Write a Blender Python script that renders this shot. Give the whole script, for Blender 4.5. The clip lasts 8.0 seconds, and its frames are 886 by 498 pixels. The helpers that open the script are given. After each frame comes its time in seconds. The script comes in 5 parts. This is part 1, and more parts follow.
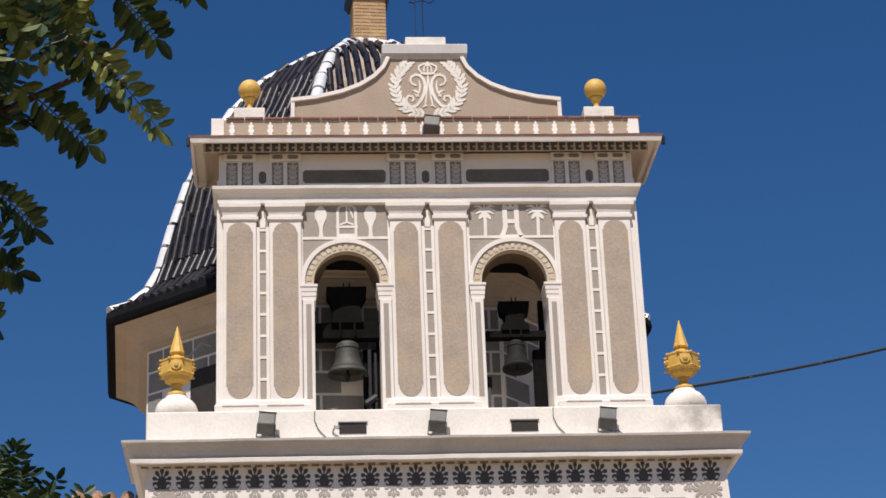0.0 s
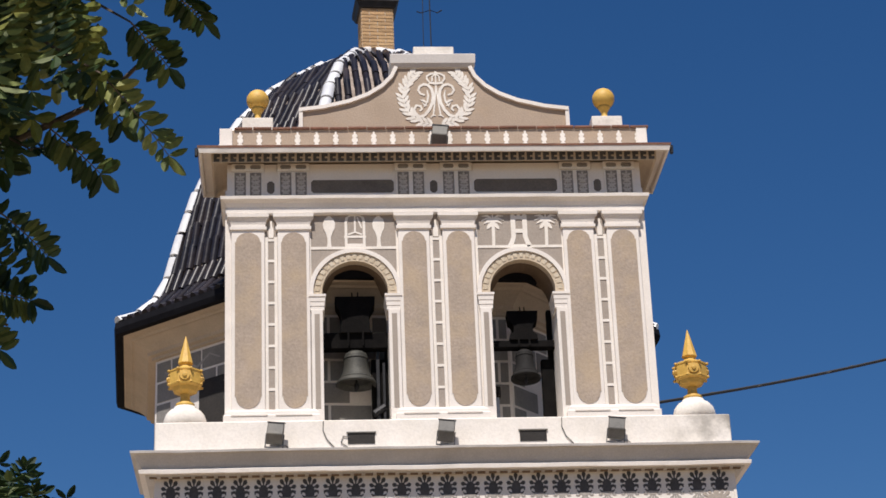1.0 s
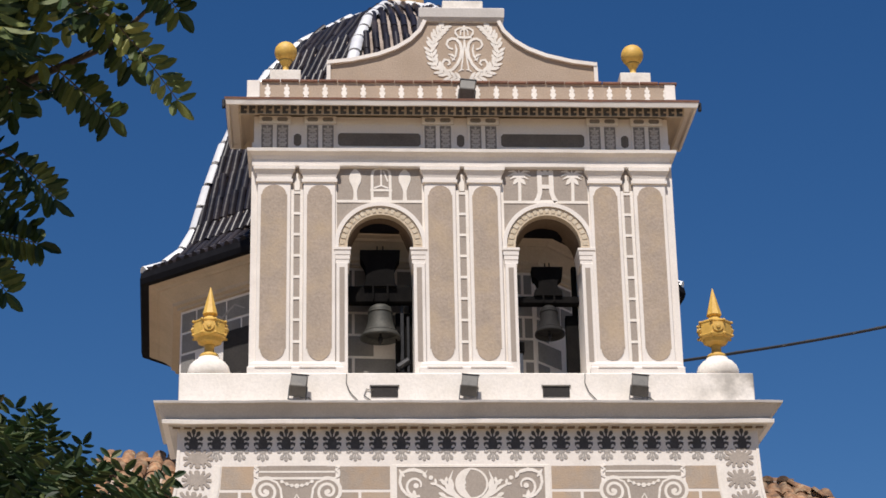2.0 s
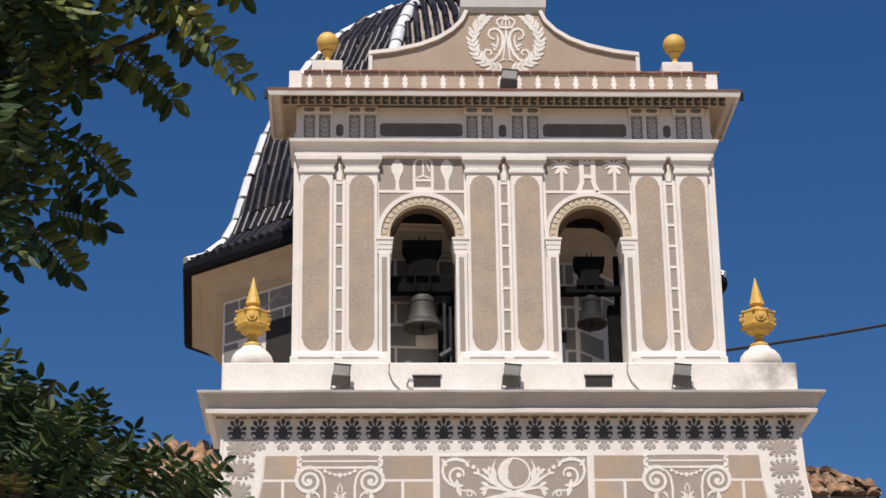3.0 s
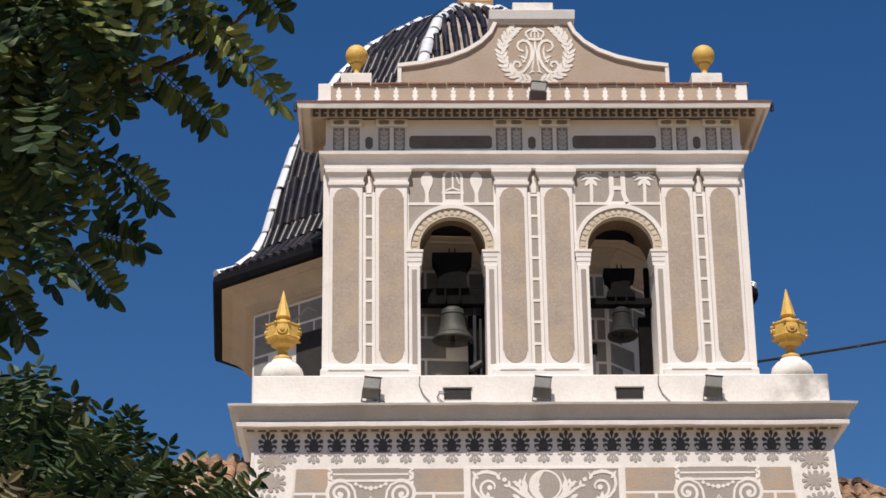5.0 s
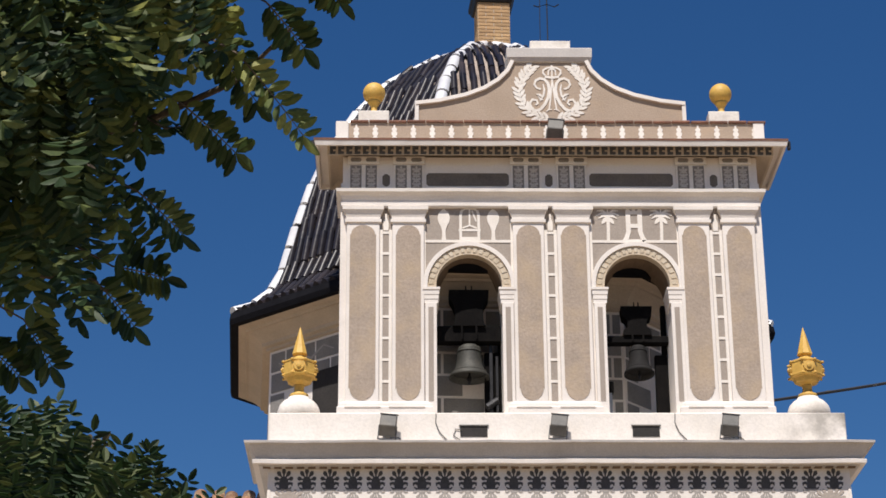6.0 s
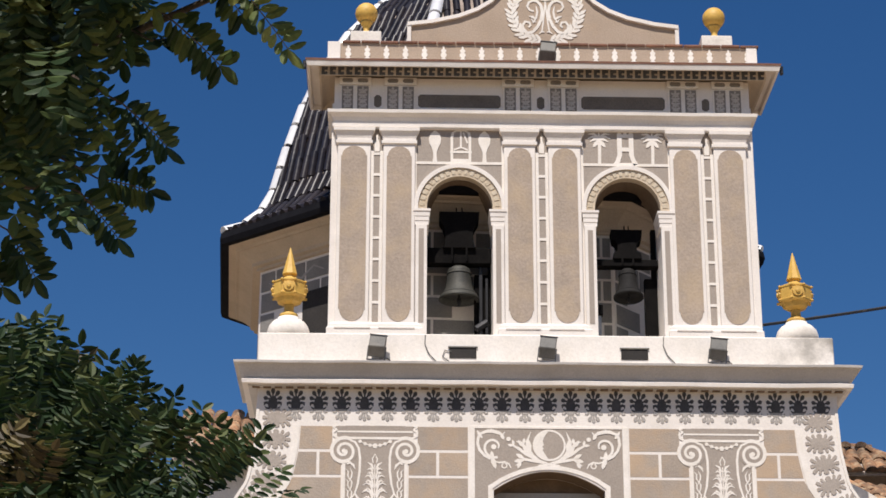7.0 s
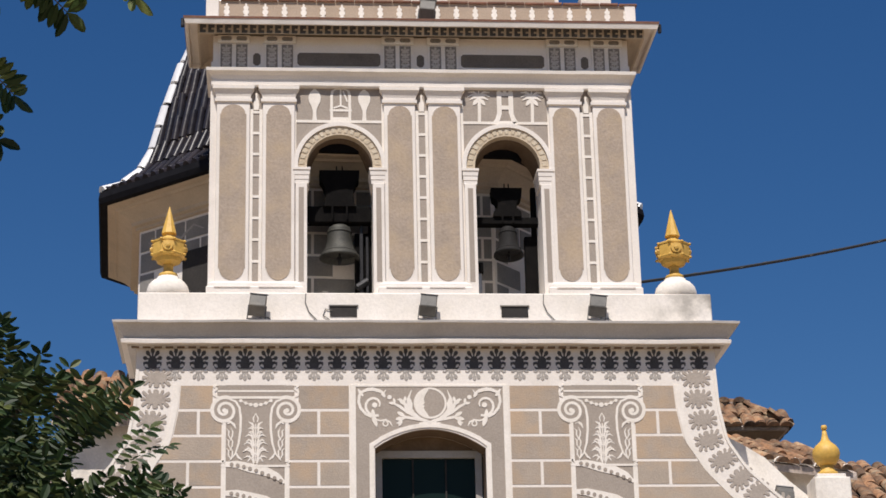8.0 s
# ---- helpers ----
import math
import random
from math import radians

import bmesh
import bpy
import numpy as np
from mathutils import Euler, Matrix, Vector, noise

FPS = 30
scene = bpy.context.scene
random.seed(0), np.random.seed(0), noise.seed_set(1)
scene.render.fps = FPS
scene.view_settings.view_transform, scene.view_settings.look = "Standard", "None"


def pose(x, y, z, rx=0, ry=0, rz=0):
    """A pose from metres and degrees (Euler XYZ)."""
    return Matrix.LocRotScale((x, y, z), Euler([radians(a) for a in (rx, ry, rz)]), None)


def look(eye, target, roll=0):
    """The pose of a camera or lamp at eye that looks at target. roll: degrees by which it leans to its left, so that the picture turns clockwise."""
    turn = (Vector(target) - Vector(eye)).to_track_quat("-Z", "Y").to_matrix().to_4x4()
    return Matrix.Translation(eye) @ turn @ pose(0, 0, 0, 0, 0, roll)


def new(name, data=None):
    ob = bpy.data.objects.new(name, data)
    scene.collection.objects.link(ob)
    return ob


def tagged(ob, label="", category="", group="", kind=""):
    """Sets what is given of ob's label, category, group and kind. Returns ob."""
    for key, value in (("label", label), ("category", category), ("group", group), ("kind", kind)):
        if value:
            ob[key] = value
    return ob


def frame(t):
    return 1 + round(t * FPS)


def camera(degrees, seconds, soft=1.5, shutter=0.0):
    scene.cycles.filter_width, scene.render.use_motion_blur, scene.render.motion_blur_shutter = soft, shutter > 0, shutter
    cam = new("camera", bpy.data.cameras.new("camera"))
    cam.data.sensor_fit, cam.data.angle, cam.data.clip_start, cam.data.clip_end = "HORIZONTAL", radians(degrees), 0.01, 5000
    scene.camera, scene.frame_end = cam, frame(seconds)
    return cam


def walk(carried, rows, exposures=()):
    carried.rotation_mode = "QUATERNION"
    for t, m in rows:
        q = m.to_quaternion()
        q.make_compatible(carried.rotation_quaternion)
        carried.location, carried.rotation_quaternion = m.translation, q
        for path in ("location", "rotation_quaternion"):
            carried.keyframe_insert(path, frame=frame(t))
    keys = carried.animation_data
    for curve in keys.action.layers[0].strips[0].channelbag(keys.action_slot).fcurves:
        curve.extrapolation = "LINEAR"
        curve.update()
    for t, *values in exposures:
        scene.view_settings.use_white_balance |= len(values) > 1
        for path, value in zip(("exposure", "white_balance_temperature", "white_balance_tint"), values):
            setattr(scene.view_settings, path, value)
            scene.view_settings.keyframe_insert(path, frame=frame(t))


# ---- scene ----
cam = camera(23.7, 8.0, soft=1.6)
PATH = [
    (0, (-1.868, -24.659, 1.885), (-1.716, -22.816, 2.649), -2.3),
    (0.5, (-1.882, -24.687, 1.932), (-1.729, -22.842, 2.689), -2.4),
    (1, (-1.879, -24.675, 1.93), (-1.734, -22.835, 2.699), -2.3),
    (1.5, (-1.817, -24.649, 1.935), (-1.679, -22.799, 2.682), -1.5),
    (3, (-1.88, -24.671, 1.886), (-1.799, -22.808, 2.611), -0.8),
    (3.5, (-1.869, -24.652, 1.896), (-1.795, -22.792, 2.627), -0.6),
    (4, (-1.886, -24.662, 1.867), (-1.824, -22.799, 2.592), -0.6),
    (4.5, (-1.894, -24.655, 1.913), (-1.837, -22.791, 2.636), -0.7),
    (6, (-1.922, -24.67, 1.899), (-1.882, -22.824, 2.667), -0.4),
    (6.5, (-1.886, -24.675, 1.888), (-1.861, -22.826, 2.649), 0.2),
    (7, (-1.904, -24.672, 1.88), (-1.856, -22.8, 2.58), 0.1),
    (7.5, (-1.907, -24.675, 1.882), (-1.771, -22.794, 2.548), -0.6),
    (8, (-1.832, -24.658, 1.858), (-1.676, -22.778, 2.522), -1.3),
]
walk(cam, [(t, look(eye, target, roll)) for t, eye, target, roll in PATH],
     exposures=[(0, 0.13), (3.0, 0.12), (4.5, 0.12), (6.0, 0.18), (6.5, 0.18), (7.5, 0.12), (8, 0.08)])

# ---- world, sun, exposure ----
SUN_EL, SUN_AZ = 59.5, -12.0          # degrees; azimuth from -y towards +x
world = bpy.data.worlds.new("sky")
scene.world = world
world.use_nodes = True
wn = world.node_tree
sky = wn.nodes.new("ShaderNodeTexSky")
sky.sky_type = 'NISHITA'
sky.sun_disc = False
sky.sun_elevation = radians(SUN_EL)
sky.sun_rotation = radians(180 - SUN_AZ)
sky.altitude = 300
sky.air_density = 1.0
sky.dust_density = 0.05
sky.ozone_density = 5.0
bg = wn.nodes["Background"]
bg.inputs["Strength"].default_value = 0.069
hsv = wn.nodes.new("ShaderNodeHueSaturation")
hsv.inputs["Saturation"].default_value = 1.25
hsv.inputs["Hue"].default_value = 0.506
wn.links.new(sky.outputs["Color"], hsv.inputs["Color"])
wn.links.new(hsv.outputs["Color"], bg.inputs["Color"])

sun_data = bpy.data.lights.new("sun", 'SUN')
sun_data.energy = 5.0
sun_data.angle = radians(0.5)
sun_data.color = (1.0, 0.935, 0.875)
sun = new("sun", sun_data)
sdir = Vector((math.sin(radians(SUN_AZ)) * math.cos(radians(SUN_EL)),
               -math.cos(radians(SUN_AZ)) * math.cos(radians(SUN_EL)), math.sin(radians(SUN_EL))))
sun.matrix_world = look(sdir * 60, (0, 0, 0))


# ---- materials ----
def mat(name, c1, c2, scale=3.0, rough=0.85, bump=0.15, bscale=60.0, stain=None, stain_amt=0.35, stain_x=None, stain_s=1.3, stain_r=(0.54, 0.74),
        metal=0.0, jitter=0.0, spec=0.5, fine=0.35):
    m = bpy.data.materials.new(name)
    m.use_nodes = True
    nt = m.node_tree
    b = nt.nodes["Principled BSDF"]
    geo = nt.nodes.new("ShaderNodeNewGeometry")

    def tex(s, detail, ro=0.6):
        n = nt.nodes.new("ShaderNodeTexNoise")
        n.inputs["Scale"].default_value = s
        n.inputs["Detail"].default_value = detail
        n.inputs["Roughness"].default_value = ro
        nt.links.new(geo.outputs["Position"], n.inputs["Vector"])
        return n

    def ramp(src, a, z):
        r = nt.nodes.new("ShaderNodeMapRange")
        r.inputs["From Min"].default_value, r.inputs["From Max"].default_value = a, z
        nt.links.new(src, r.inputs["Value"])
        return r.outputs["Result"]

    def mix(fac, a, z, kind='MIX'):
        x = nt.nodes.new("ShaderNodeMix")
        x.data_type, x.blend_type = 'RGBA', kind
        for sock, v in ((x.inputs[0], fac), (x.inputs[6], a), (x.inputs[7], z)):
            if isinstance(v, bpy.types.NodeSocket):
                nt.links.new(v, sock)
            elif isinstance(v, (int, float)):
                sock.default_value = v
            else:
                sock.default_value = (*v, 1)
        return x.outputs[2]

    large, small = tex(scale, 4), tex(bscale, 3)
    col = mix(ramp(large.outputs["Fac"], 0.32, 0.68), c1, c2)
    grain = mix(ramp(small.outputs["Fac"], 0.3, 0.7), (1 - fine, 1 - fine, 1 - fine), (1 + fine, 1 + fine, 1 + fine))
    col = mix(1.0, col, grain, 'MULTIPLY')
    if stain:
        s = tex(stain_s, 4, 0.6)
        f = ramp(s.outputs["Fac"], *stain_r)
        k = nt.nodes.new("ShaderNodeMath")
        k.operation = 'MULTIPLY'
        k.inputs[1].default_value = stain_amt
        if stain_x:
            sep = nt.nodes.new("ShaderNodeSeparateXYZ")
            nt.links.new(geo.outputs["Position"], sep.inputs[0])
            along_x = ramp(sep.outputs[0], *stain_x)
            mm = nt.nodes.new("ShaderNodeMath")
            mm.operation = 'MULTIPLY'
            nt.links.new(f, mm.inputs[0])
            nt.links.new(along_x, mm.inputs[1])
            f = mm.outputs[0]
        nt.links.new(f, k.inputs[0])
        col = mix(k.outputs[0], col, stain)
    if jitter:
        oi = nt.nodes.new("ShaderNodeObjectInfo")
        gi = geo.outputs["Random Per Island"]
        add = nt.nodes.new("ShaderNodeMath")
        add.operation = 'ADD'
        nt.links.new(oi.outputs["Random"], add.inputs[0])
        nt.links.new(gi, add.inputs[1])
        fr = nt.nodes.new("ShaderNodeMath")
        fr.operation = 'FRACT'
        nt.links.new(add.outputs[0], fr.inputs[0])
        v = ramp(fr.outputs[0], 0.0, 1.0)
        j = mix(v, (1 - jitter, 1 - jitter, 1 - jitter), (1 + jitter, 1 + jitter * 0.9, 1 + jitter * 0.7))
        col = mix(1.0, col, j, 'MULTIPLY')
    nt.links.new(col, b.inputs["Base Color"])
    b.inputs["Roughness"].default_value = rough
    b.inputs["Metallic"].default_value = metal
    b.inputs["Specular IOR Level"].default_value = spec
    if bump:
        bp = nt.nodes.new("ShaderNodeBump")
        bp.inputs["Strength"].default_value = bump
        bp.inputs["Distance"].default_value = 0.02
        nt.links.new(small.outputs["Fac"], bp.inputs["Height"])
        nt.links.new(bp.outputs["Normal"], b.inputs["Normal"])
    return m


WHITE = mat("white_plaster", (0.80, 0.74, 0.675), (0.74, 0.68, 0.615), 2.2, 0.9, 0.12, 45, (0.50, 0.44, 0.37), 0.30, fine=0.05)
OLDWHITE = mat("weathered_white_plaster", (0.80, 0.75, 0.68), (0.72, 0.66, 0.58), 2.6, 0.92, 0.2, 30, (0.36, 0.31, 0.26), 0.55, fine=0.08)
PLINTHW = mat("plinth_plaster", (0.82, 0.76, 0.69), (0.75, 0.69, 0.61), 2.6, 0.92, 0.2, 30, (0.26, 0.235, 0.20), 0.85, stain_x=(2.2, 3.5), stain_s=3.2, stain_r=(0.42, 0.66), fine=0.06)
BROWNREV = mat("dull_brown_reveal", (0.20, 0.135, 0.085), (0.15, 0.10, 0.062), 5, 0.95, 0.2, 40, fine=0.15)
VOUSS = mat("tan_painted_stone", (0.62, 0.54, 0.42), (0.50, 0.41, 0.29), 9, 0.9, 0.1, 60, fine=0.18)
LIME = mat("white_lime_line", (0.82, 0.76, 0.69), (0.74, 0.68, 0.60), 5.0, 0.9, 0.1, 50, fine=0.06)
STUCCO = mat("brown_pebbled_stucco", (0.415, 0.332, 0.262), (0.345, 0.279, 0.22), 3.4, 0.95, 0.3, 30, (0.475, 0.36, 0.235), 0.55, stain_s=2.4, stain_r=(0.45, 0.68), fine=0.12)
BLOCK = mat("brown_scratched_stucco", (0.405, 0.335, 0.27), (0.35, 0.293, 0.24), 3.5, 0.95, 0.3, 55, (0.475, 0.335, 0.215), 0.65, stain_s=2.2, stain_r=(0.45, 0.66), jitter=0.07, fine=0.10)
GREYST = mat("grey_brown_stucco", (0.37, 0.315, 0.265), (0.33, 0.28, 0.235), 2.0, 0.95, 0.2, 60, fine=0.12)
PEDST = mat("pinkish_stucco", (0.425, 0.33, 0.25), (0.375, 0.288, 0.213), 1.8, 0.95, 0.25, 50, (0.52, 0.36, 0.22), 0.5, fine=0.1)
DARKORN = mat("dark_grey_ornament", (0.085, 0.08, 0.08), (0.06, 0.058, 0.058), 8, 0.9, 0.1, 60, fine=0.2)
PALEORN = mat("pale_grey_ornament", (0.40, 0.365, 0.33), (0.34, 0.31, 0.28), 8, 0.9, 0.1, 60, fine=0.15)
CREAMARCH = mat("cream_yellow_plaster", (0.60, 0.50, 0.37), (0.52, 0.42, 0.30), 6, 0.9, 0.15, 50, (0.40, 0.29, 0.17), 0.4, stain_s=5.0, fine=0.14)
AMBER = mat("glazed_amber_ceramic", (0.67, 0.42, 0.09), (0.56, 0.33, 0.06), 6, 0.58, 0.08, 30, (0.30, 0.15, 0.03), 0.5, fine=0.1)
COPPER = mat("terracotta_coping", (0.24, 0.115, 0.075), (0.17, 0.085, 0.06), 6, 0.85, 0.3, 40, jitter=0.2, fine=0.2)
TILE = mat("glazed_dark_blue_tile", (0.012, 0.013, 0.022), (0.026, 0.021, 0.024), 2.5, 0.36, 0.12, 14, (0.06, 0.042, 0.036), 0.45, jitter=0.4, fine=0.25, spec=0.22)
TILEBED = mat("brown_mortar_channel", (0.46, 0.39, 0.34), (0.26, 0.20, 0.165), 3.5, 0.85, 0.3, 25, jitter=0.2, fine=0.25)
TILEWHITE = mat("glazed_white_tile", (0.78, 0.78, 0.78), (0.66, 0.66, 0.68), 3, 0.3, 0.08, 14, (0.3, 0.28, 0.26), 0.3, jitter=0.08, fine=0.06)
TERRA = mat("old_terracotta_roof_tile", (0.29, 0.155, 0.082), (0.095, 0.062, 0.044), 6.0, 0.95, 0.6, 22, (0.36, 0.29, 0.20), 0.6, stain_s=7.0, stain_r=(0.5, 0.66), jitter=0.5, fine=0.3)
BRICK = mat("ochre_brick", (0.50, 0.33, 0.17), (0.42, 0.26, 0.13), 5, 0.9, 0.3, 40, jitter=0.18, fine=0.2)
BRONZE = mat("aged_bell_bronze", (0.075, 0.072, 0.062), (0.05, 0.05, 0.044), 7, 0.65, 0.15, 40, (0.11, 0.115, 0.09), 0.4, metal=0.5, fine=0.2)
# bell bronze darkened to carry the shade inside the arch
SHADEBRONZE = mat("shaded_bell_bronze", (0.022, 0.021, 0.02), (0.014, 0.013, 0.013), 7, 0.75, 0.15, 40, fine=0.2, spec=0.15)
BLACKWOOD = mat("black_painted_wood", (0.011, 0.010, 0.0095), (0.007, 0.0065, 0.0065), 8, 0.95, 0.2, 40, fine=0.2, spec=0.05)
IRON = mat("dark_wrought_iron", (0.03, 0.03, 0.032), (0.018, 0.018, 0.02), 10, 0.55, 0.2, 60, metal=0.6, fine=0.2)
DARKSTEEL = mat("dark_painted_steel", (0.10, 0.10, 0.105), (0.07, 0.07, 0.075), 8, 0.6, 0.1, 50, fine=0.15)
STEEL = mat("grey_painted_steel", (0.30, 0.31, 0.32), (0.22, 0.23, 0.24), 8, 0.5, 0.1, 50, metal=0.3, fine=0.15)
LAMPGREY = mat("grey_lamp_housing", (0.13, 0.122, 0.108), (0.09, 0.085, 0.075), 10, 0.6, 0.15, 60, (0.3, 0.26, 0.2), 0.4, fine=0.15)
LAMPGLASS = mat("dusty_lamp_glass", (0.30, 0.29, 0.27), (0.22, 0.21, 0.2), 12, 0.25, 0.03, 40, fine=0.1)
RUBBER = mat("black_cable", (0.015, 0.015, 0.017), (0.01, 0.01, 0.012), 8, 0.6, 0.2, 80, fine=0.2)
CREAM = mat("cream_soffit_plaster", (0.54, 0.44, 0.33), (0.46, 0.375, 0.28), 2.5, 0.92, 0.15, 40, (0.4, 0.33, 0.25), 0.4, fine=0.08)
DRUMDARK = mat("slate_grey_stucco", (0.25, 0.235, 0.215), (0.20, 0.187, 0.172), 3, 0.95, 0.2, 50, jitter=0.06, fine=0.12)
# near-black puts the shade of openings into colour; glazing bars share it
VOID = mat("dark_shade_and_bars", (0.035, 0.03, 0.027), (0.022, 0.02, 0.018), 3, 0.95, 0.1, 30, fine=0.2)
FRAME = mat("grey_window_frame_paint", (0.44, 0.42, 0.39), (0.37, 0.35, 0.32), 5, 0.7, 0.1, 50, fine=0.1)
BARK = mat("grey_brown_bark", (0.13, 0.10, 0.075), (0.07, 0.055, 0.042), 14, 0.95, 0.7, 35, fine=0.3)
PAVE = mat("pale_stone_paving", (0.285, 0.212, 0.135), (0.215, 0.16, 0.10), 0.8, 0.9, 0.25, 20, (0.18, 0.16, 0.14), 0.4, fine=0.12)
LEDGE = mat("grey_cement_fascia", (0.58, 0.54, 0.50), (0.50, 0.465, 0.43), 2.0, 0.92, 0.15, 45, (0.36, 0.33, 0.3), 0.45, fine=0.07)

GLASS = bpy.data.materials.new("dark_window_glass")
GLASS.use_nodes = True
gb = GLASS.node_tree.nodes["Principled BSDF"]
gb.inputs["Base Color"].default_value = (0.010, 0.020, 0.018, 1)
gb.inputs["Roughness"].default_value = 0.25
gb.inputs["Specular IOR Level"].default_value = 0.08
gn = GLASS.node_tree.nodes.new("ShaderNodeTexNoise")
gn.inputs["Scale"].default_value = 2.2
gbp = GLASS.node_tree.nodes.new("ShaderNodeBump")
gbp.inputs["Strength"].default_value = 0.15
GLASS.node_tree.links.new(gn.outputs["Fac"], gbp.inputs["Height"])
GLASS.node_tree.links.new(gbp.outputs["Normal"], gb.inputs["Normal"])


def leaf_mat(name, dark, mid, light):
    m = bpy.data.materials.new(name)
    m.use_nodes = True
    nt = m.node_tree
    b = nt.nodes["Principled BSDF"]
    out = nt.nodes["Material Output"]
    geo = nt.nodes.new("ShaderNodeNewGeometry")
    cr = nt.nodes.new("ShaderNodeValToRGB")
    cr.color_ramp.elements[0].color = (*dark, 1)
    cr.color_ramp.elements[1].color = (*light, 1)
    e = cr.color_ramp.elements.new(0.62)
    e.color = (*mid, 1)
    nt.links.new(geo.outputs["Random Per Island"], cr.inputs["Fac"])
    nz = nt.nodes.new("ShaderNodeTexNoise")
    nz.inputs["Scale"].default_value = 90
    nt.links.new(geo.outputs["Position"], nz.inputs["Vector"])
    mx = nt.nodes.new("ShaderNodeMix")
    mx.data_type, mx.blend_type = 'RGBA', 'OVERLAY'
    mx.inputs[0].default_value = 0.4
    nt.links.new(cr.outputs["Color"], mx.inputs[6])
    nt.links.new(nz.outputs["Fac"], mx.inputs[7])
    nt.links.new(mx.outputs[2], b.inputs["Base Color"])
    b.inputs["Roughness"].default_value = 0.55
    b.inputs["Specular IOR Level"].default_value = 0.35
    tr = nt.nodes.new("ShaderNodeBsdfTranslucent")
    nt.links.new(mx.outputs[2], tr.inputs["Color"])
    ms = nt.nodes.new("ShaderNodeMixShader")
    ms.inputs[0].default_value = 0.28
    nt.links.new(b.outputs[0], ms.inputs[1])
    nt.links.new(tr.outputs[0], ms.inputs[2])
    nt.links.new(ms.outputs[0], out.inputs["Surface"])
    return m


LEAF = leaf_mat("pinnate_leaf", (0.018, 0.037, 0.013), (0.038, 0.07, 0.02), (0.135, 0.165, 0.042))
# yellow-green that puts sun shining through leaves into their colour
LEAFSUN = leaf_mat("sunlit_pinnate_leaf", (0.07, 0.10, 0.022), (0.17, 0.20, 0.045), (0.32, 0.32, 0.08))
LEAFDRY = leaf_mat("dry_pinnate_leaf", (0.05, 0.04, 0.02), (0.12, 0.085, 0.04), (0.24, 0.20, 0.07))
LEAFLOW = leaf_mat("dark_pinnate_leaf", (0.014, 0.031, 0.011), (0.032, 0.062, 0.018), (0.11, 0.13, 0.04))
BLACKEDGE = mat("black_eave_tile", (0.012, 0.012, 0.015), (0.007, 0.007, 0.009), 5, 0.9, 0.15, 20, fine=0.2, spec=0.08)
FRPANEL = mat("dark_brown_panel_paint", (0.17, 0.145, 0.12), (0.125, 0.105, 0.088), 4, 0.95, 0.15, 50, fine=0.15)
BRLIGHT = mat("pale_bracket_leaf", (0.52, 0.47, 0.42), (0.44, 0.40, 0.355), 8, 0.9, 0.1, 60, fine=0.15)
BRFIELD = mat("grey_bracket_paint", (0.26, 0.235, 0.21), (0.20, 0.18, 0.16), 8, 0.9, 0.1, 60, fine=0.2)


# ---- mesh helpers ----
def thing(name, loc, label, category, group="", kind=""):
    e = new(name)
    e.location = loc
    e.empty_display_size = 0.2
    return tagged(e, label, category, group, kind)


def root_of(ob):
    while ob.parent:
        ob = ob.parent
    return ob


def part(name, bm, material, parent, label="", smooth=False):
    """One mesh, given in world coordinates, under a thing or a part."""
    o = root_of(parent).location
    for v in bm.verts:
        v.co -= o
    me = bpy.data.meshes.new(name)
    bmesh.ops.recalc_face_normals(bm, faces=bm.faces)
    bm.to_mesh(me)
    bm.free()
    me.materials.append(material)
    if smooth:
        for p in me.polygons:
            p.use_smooth = True
    ob = new(name, me)
    ob.parent = parent
    if label:
        tagged(ob, label)
    return ob


def mesh_of(name, bm, material, smooth=False):
    bmesh.ops.recalc_face_normals(bm, faces=bm.faces)
    me = bpy.data.meshes.new(name)
    bm.to_mesh(me)
    bm.free()
    me.materials.append(material)
    if smooth:
        for p in me.polygons:
            p.use_smooth = True
    return me


def piece(name, me, parent, m):
    """A piece on shared mesh data at the world pose m."""
    ob = new(name, me)
    ob.parent = parent
    ob.matrix_basis = Matrix.Translation(-root_of(parent).location) @ m
    return ob


def B():
    return bmesh.new()


def box(bm, x0, x1, y0, y1, z0, z1, bev=0.0):
    r = bmesh.ops.create_cube(bm, size=1.0)
    for v in r["verts"]:
        v.co = Vector(((x0 + x1) / 2 + v.co.x * (x1 - x0), (y0 + y1) / 2 + v.co.y * (y1 - y0), (z0 + z1) / 2 + v.co.z * (z1 - z0)))
    if bev:
        es = list({e for v in r["verts"] for e in v.link_edges})
        bmesh.ops.bevel(bm, geom=es, offset=bev, segments=1, affect='EDGES')
    return bm


def ring(bm, x0, x1, y0, y1, prof, wob=0.0):
    """A moulding round a rectangle: prof is (out, z) from the bottom up; wob makes its front run uneven by hand."""
    n = max(1, int((x1 - x0) / 0.13)) if wob else 1
    rows = []
    for k, (o, z) in enumerate(prof):
        a, c = x0 - o, x1 + o
        line = []
        for i in range(n + 1):
            x = a + (c - a) * i / n
            d = wob * noise.noise(Vector((x * 1.9, z * 0.7, 3.1))) + 0.6 * wob * noise.noise(Vector((x * 7.3, z * 9.0, 8.4)))
            line.append(bm.verts.new((x, y0 - o + d * 0.6, z + d)))
        line += [bm.verts.new((c, y1 + o, z)), bm.verts.new((a, y1 + o, z))]
        rows.append(line)
    m = n + 3
    for a, c in zip(rows, rows[1:]):
        for i in range(m):
            bm.faces.new((a[i], a[(i + 1) % m], c[(i + 1) % m], c[i]))
    bm.faces.new(rows[0][::-1])
    bm.faces.new(rows[-1])
    return bm


LAYER = [0]


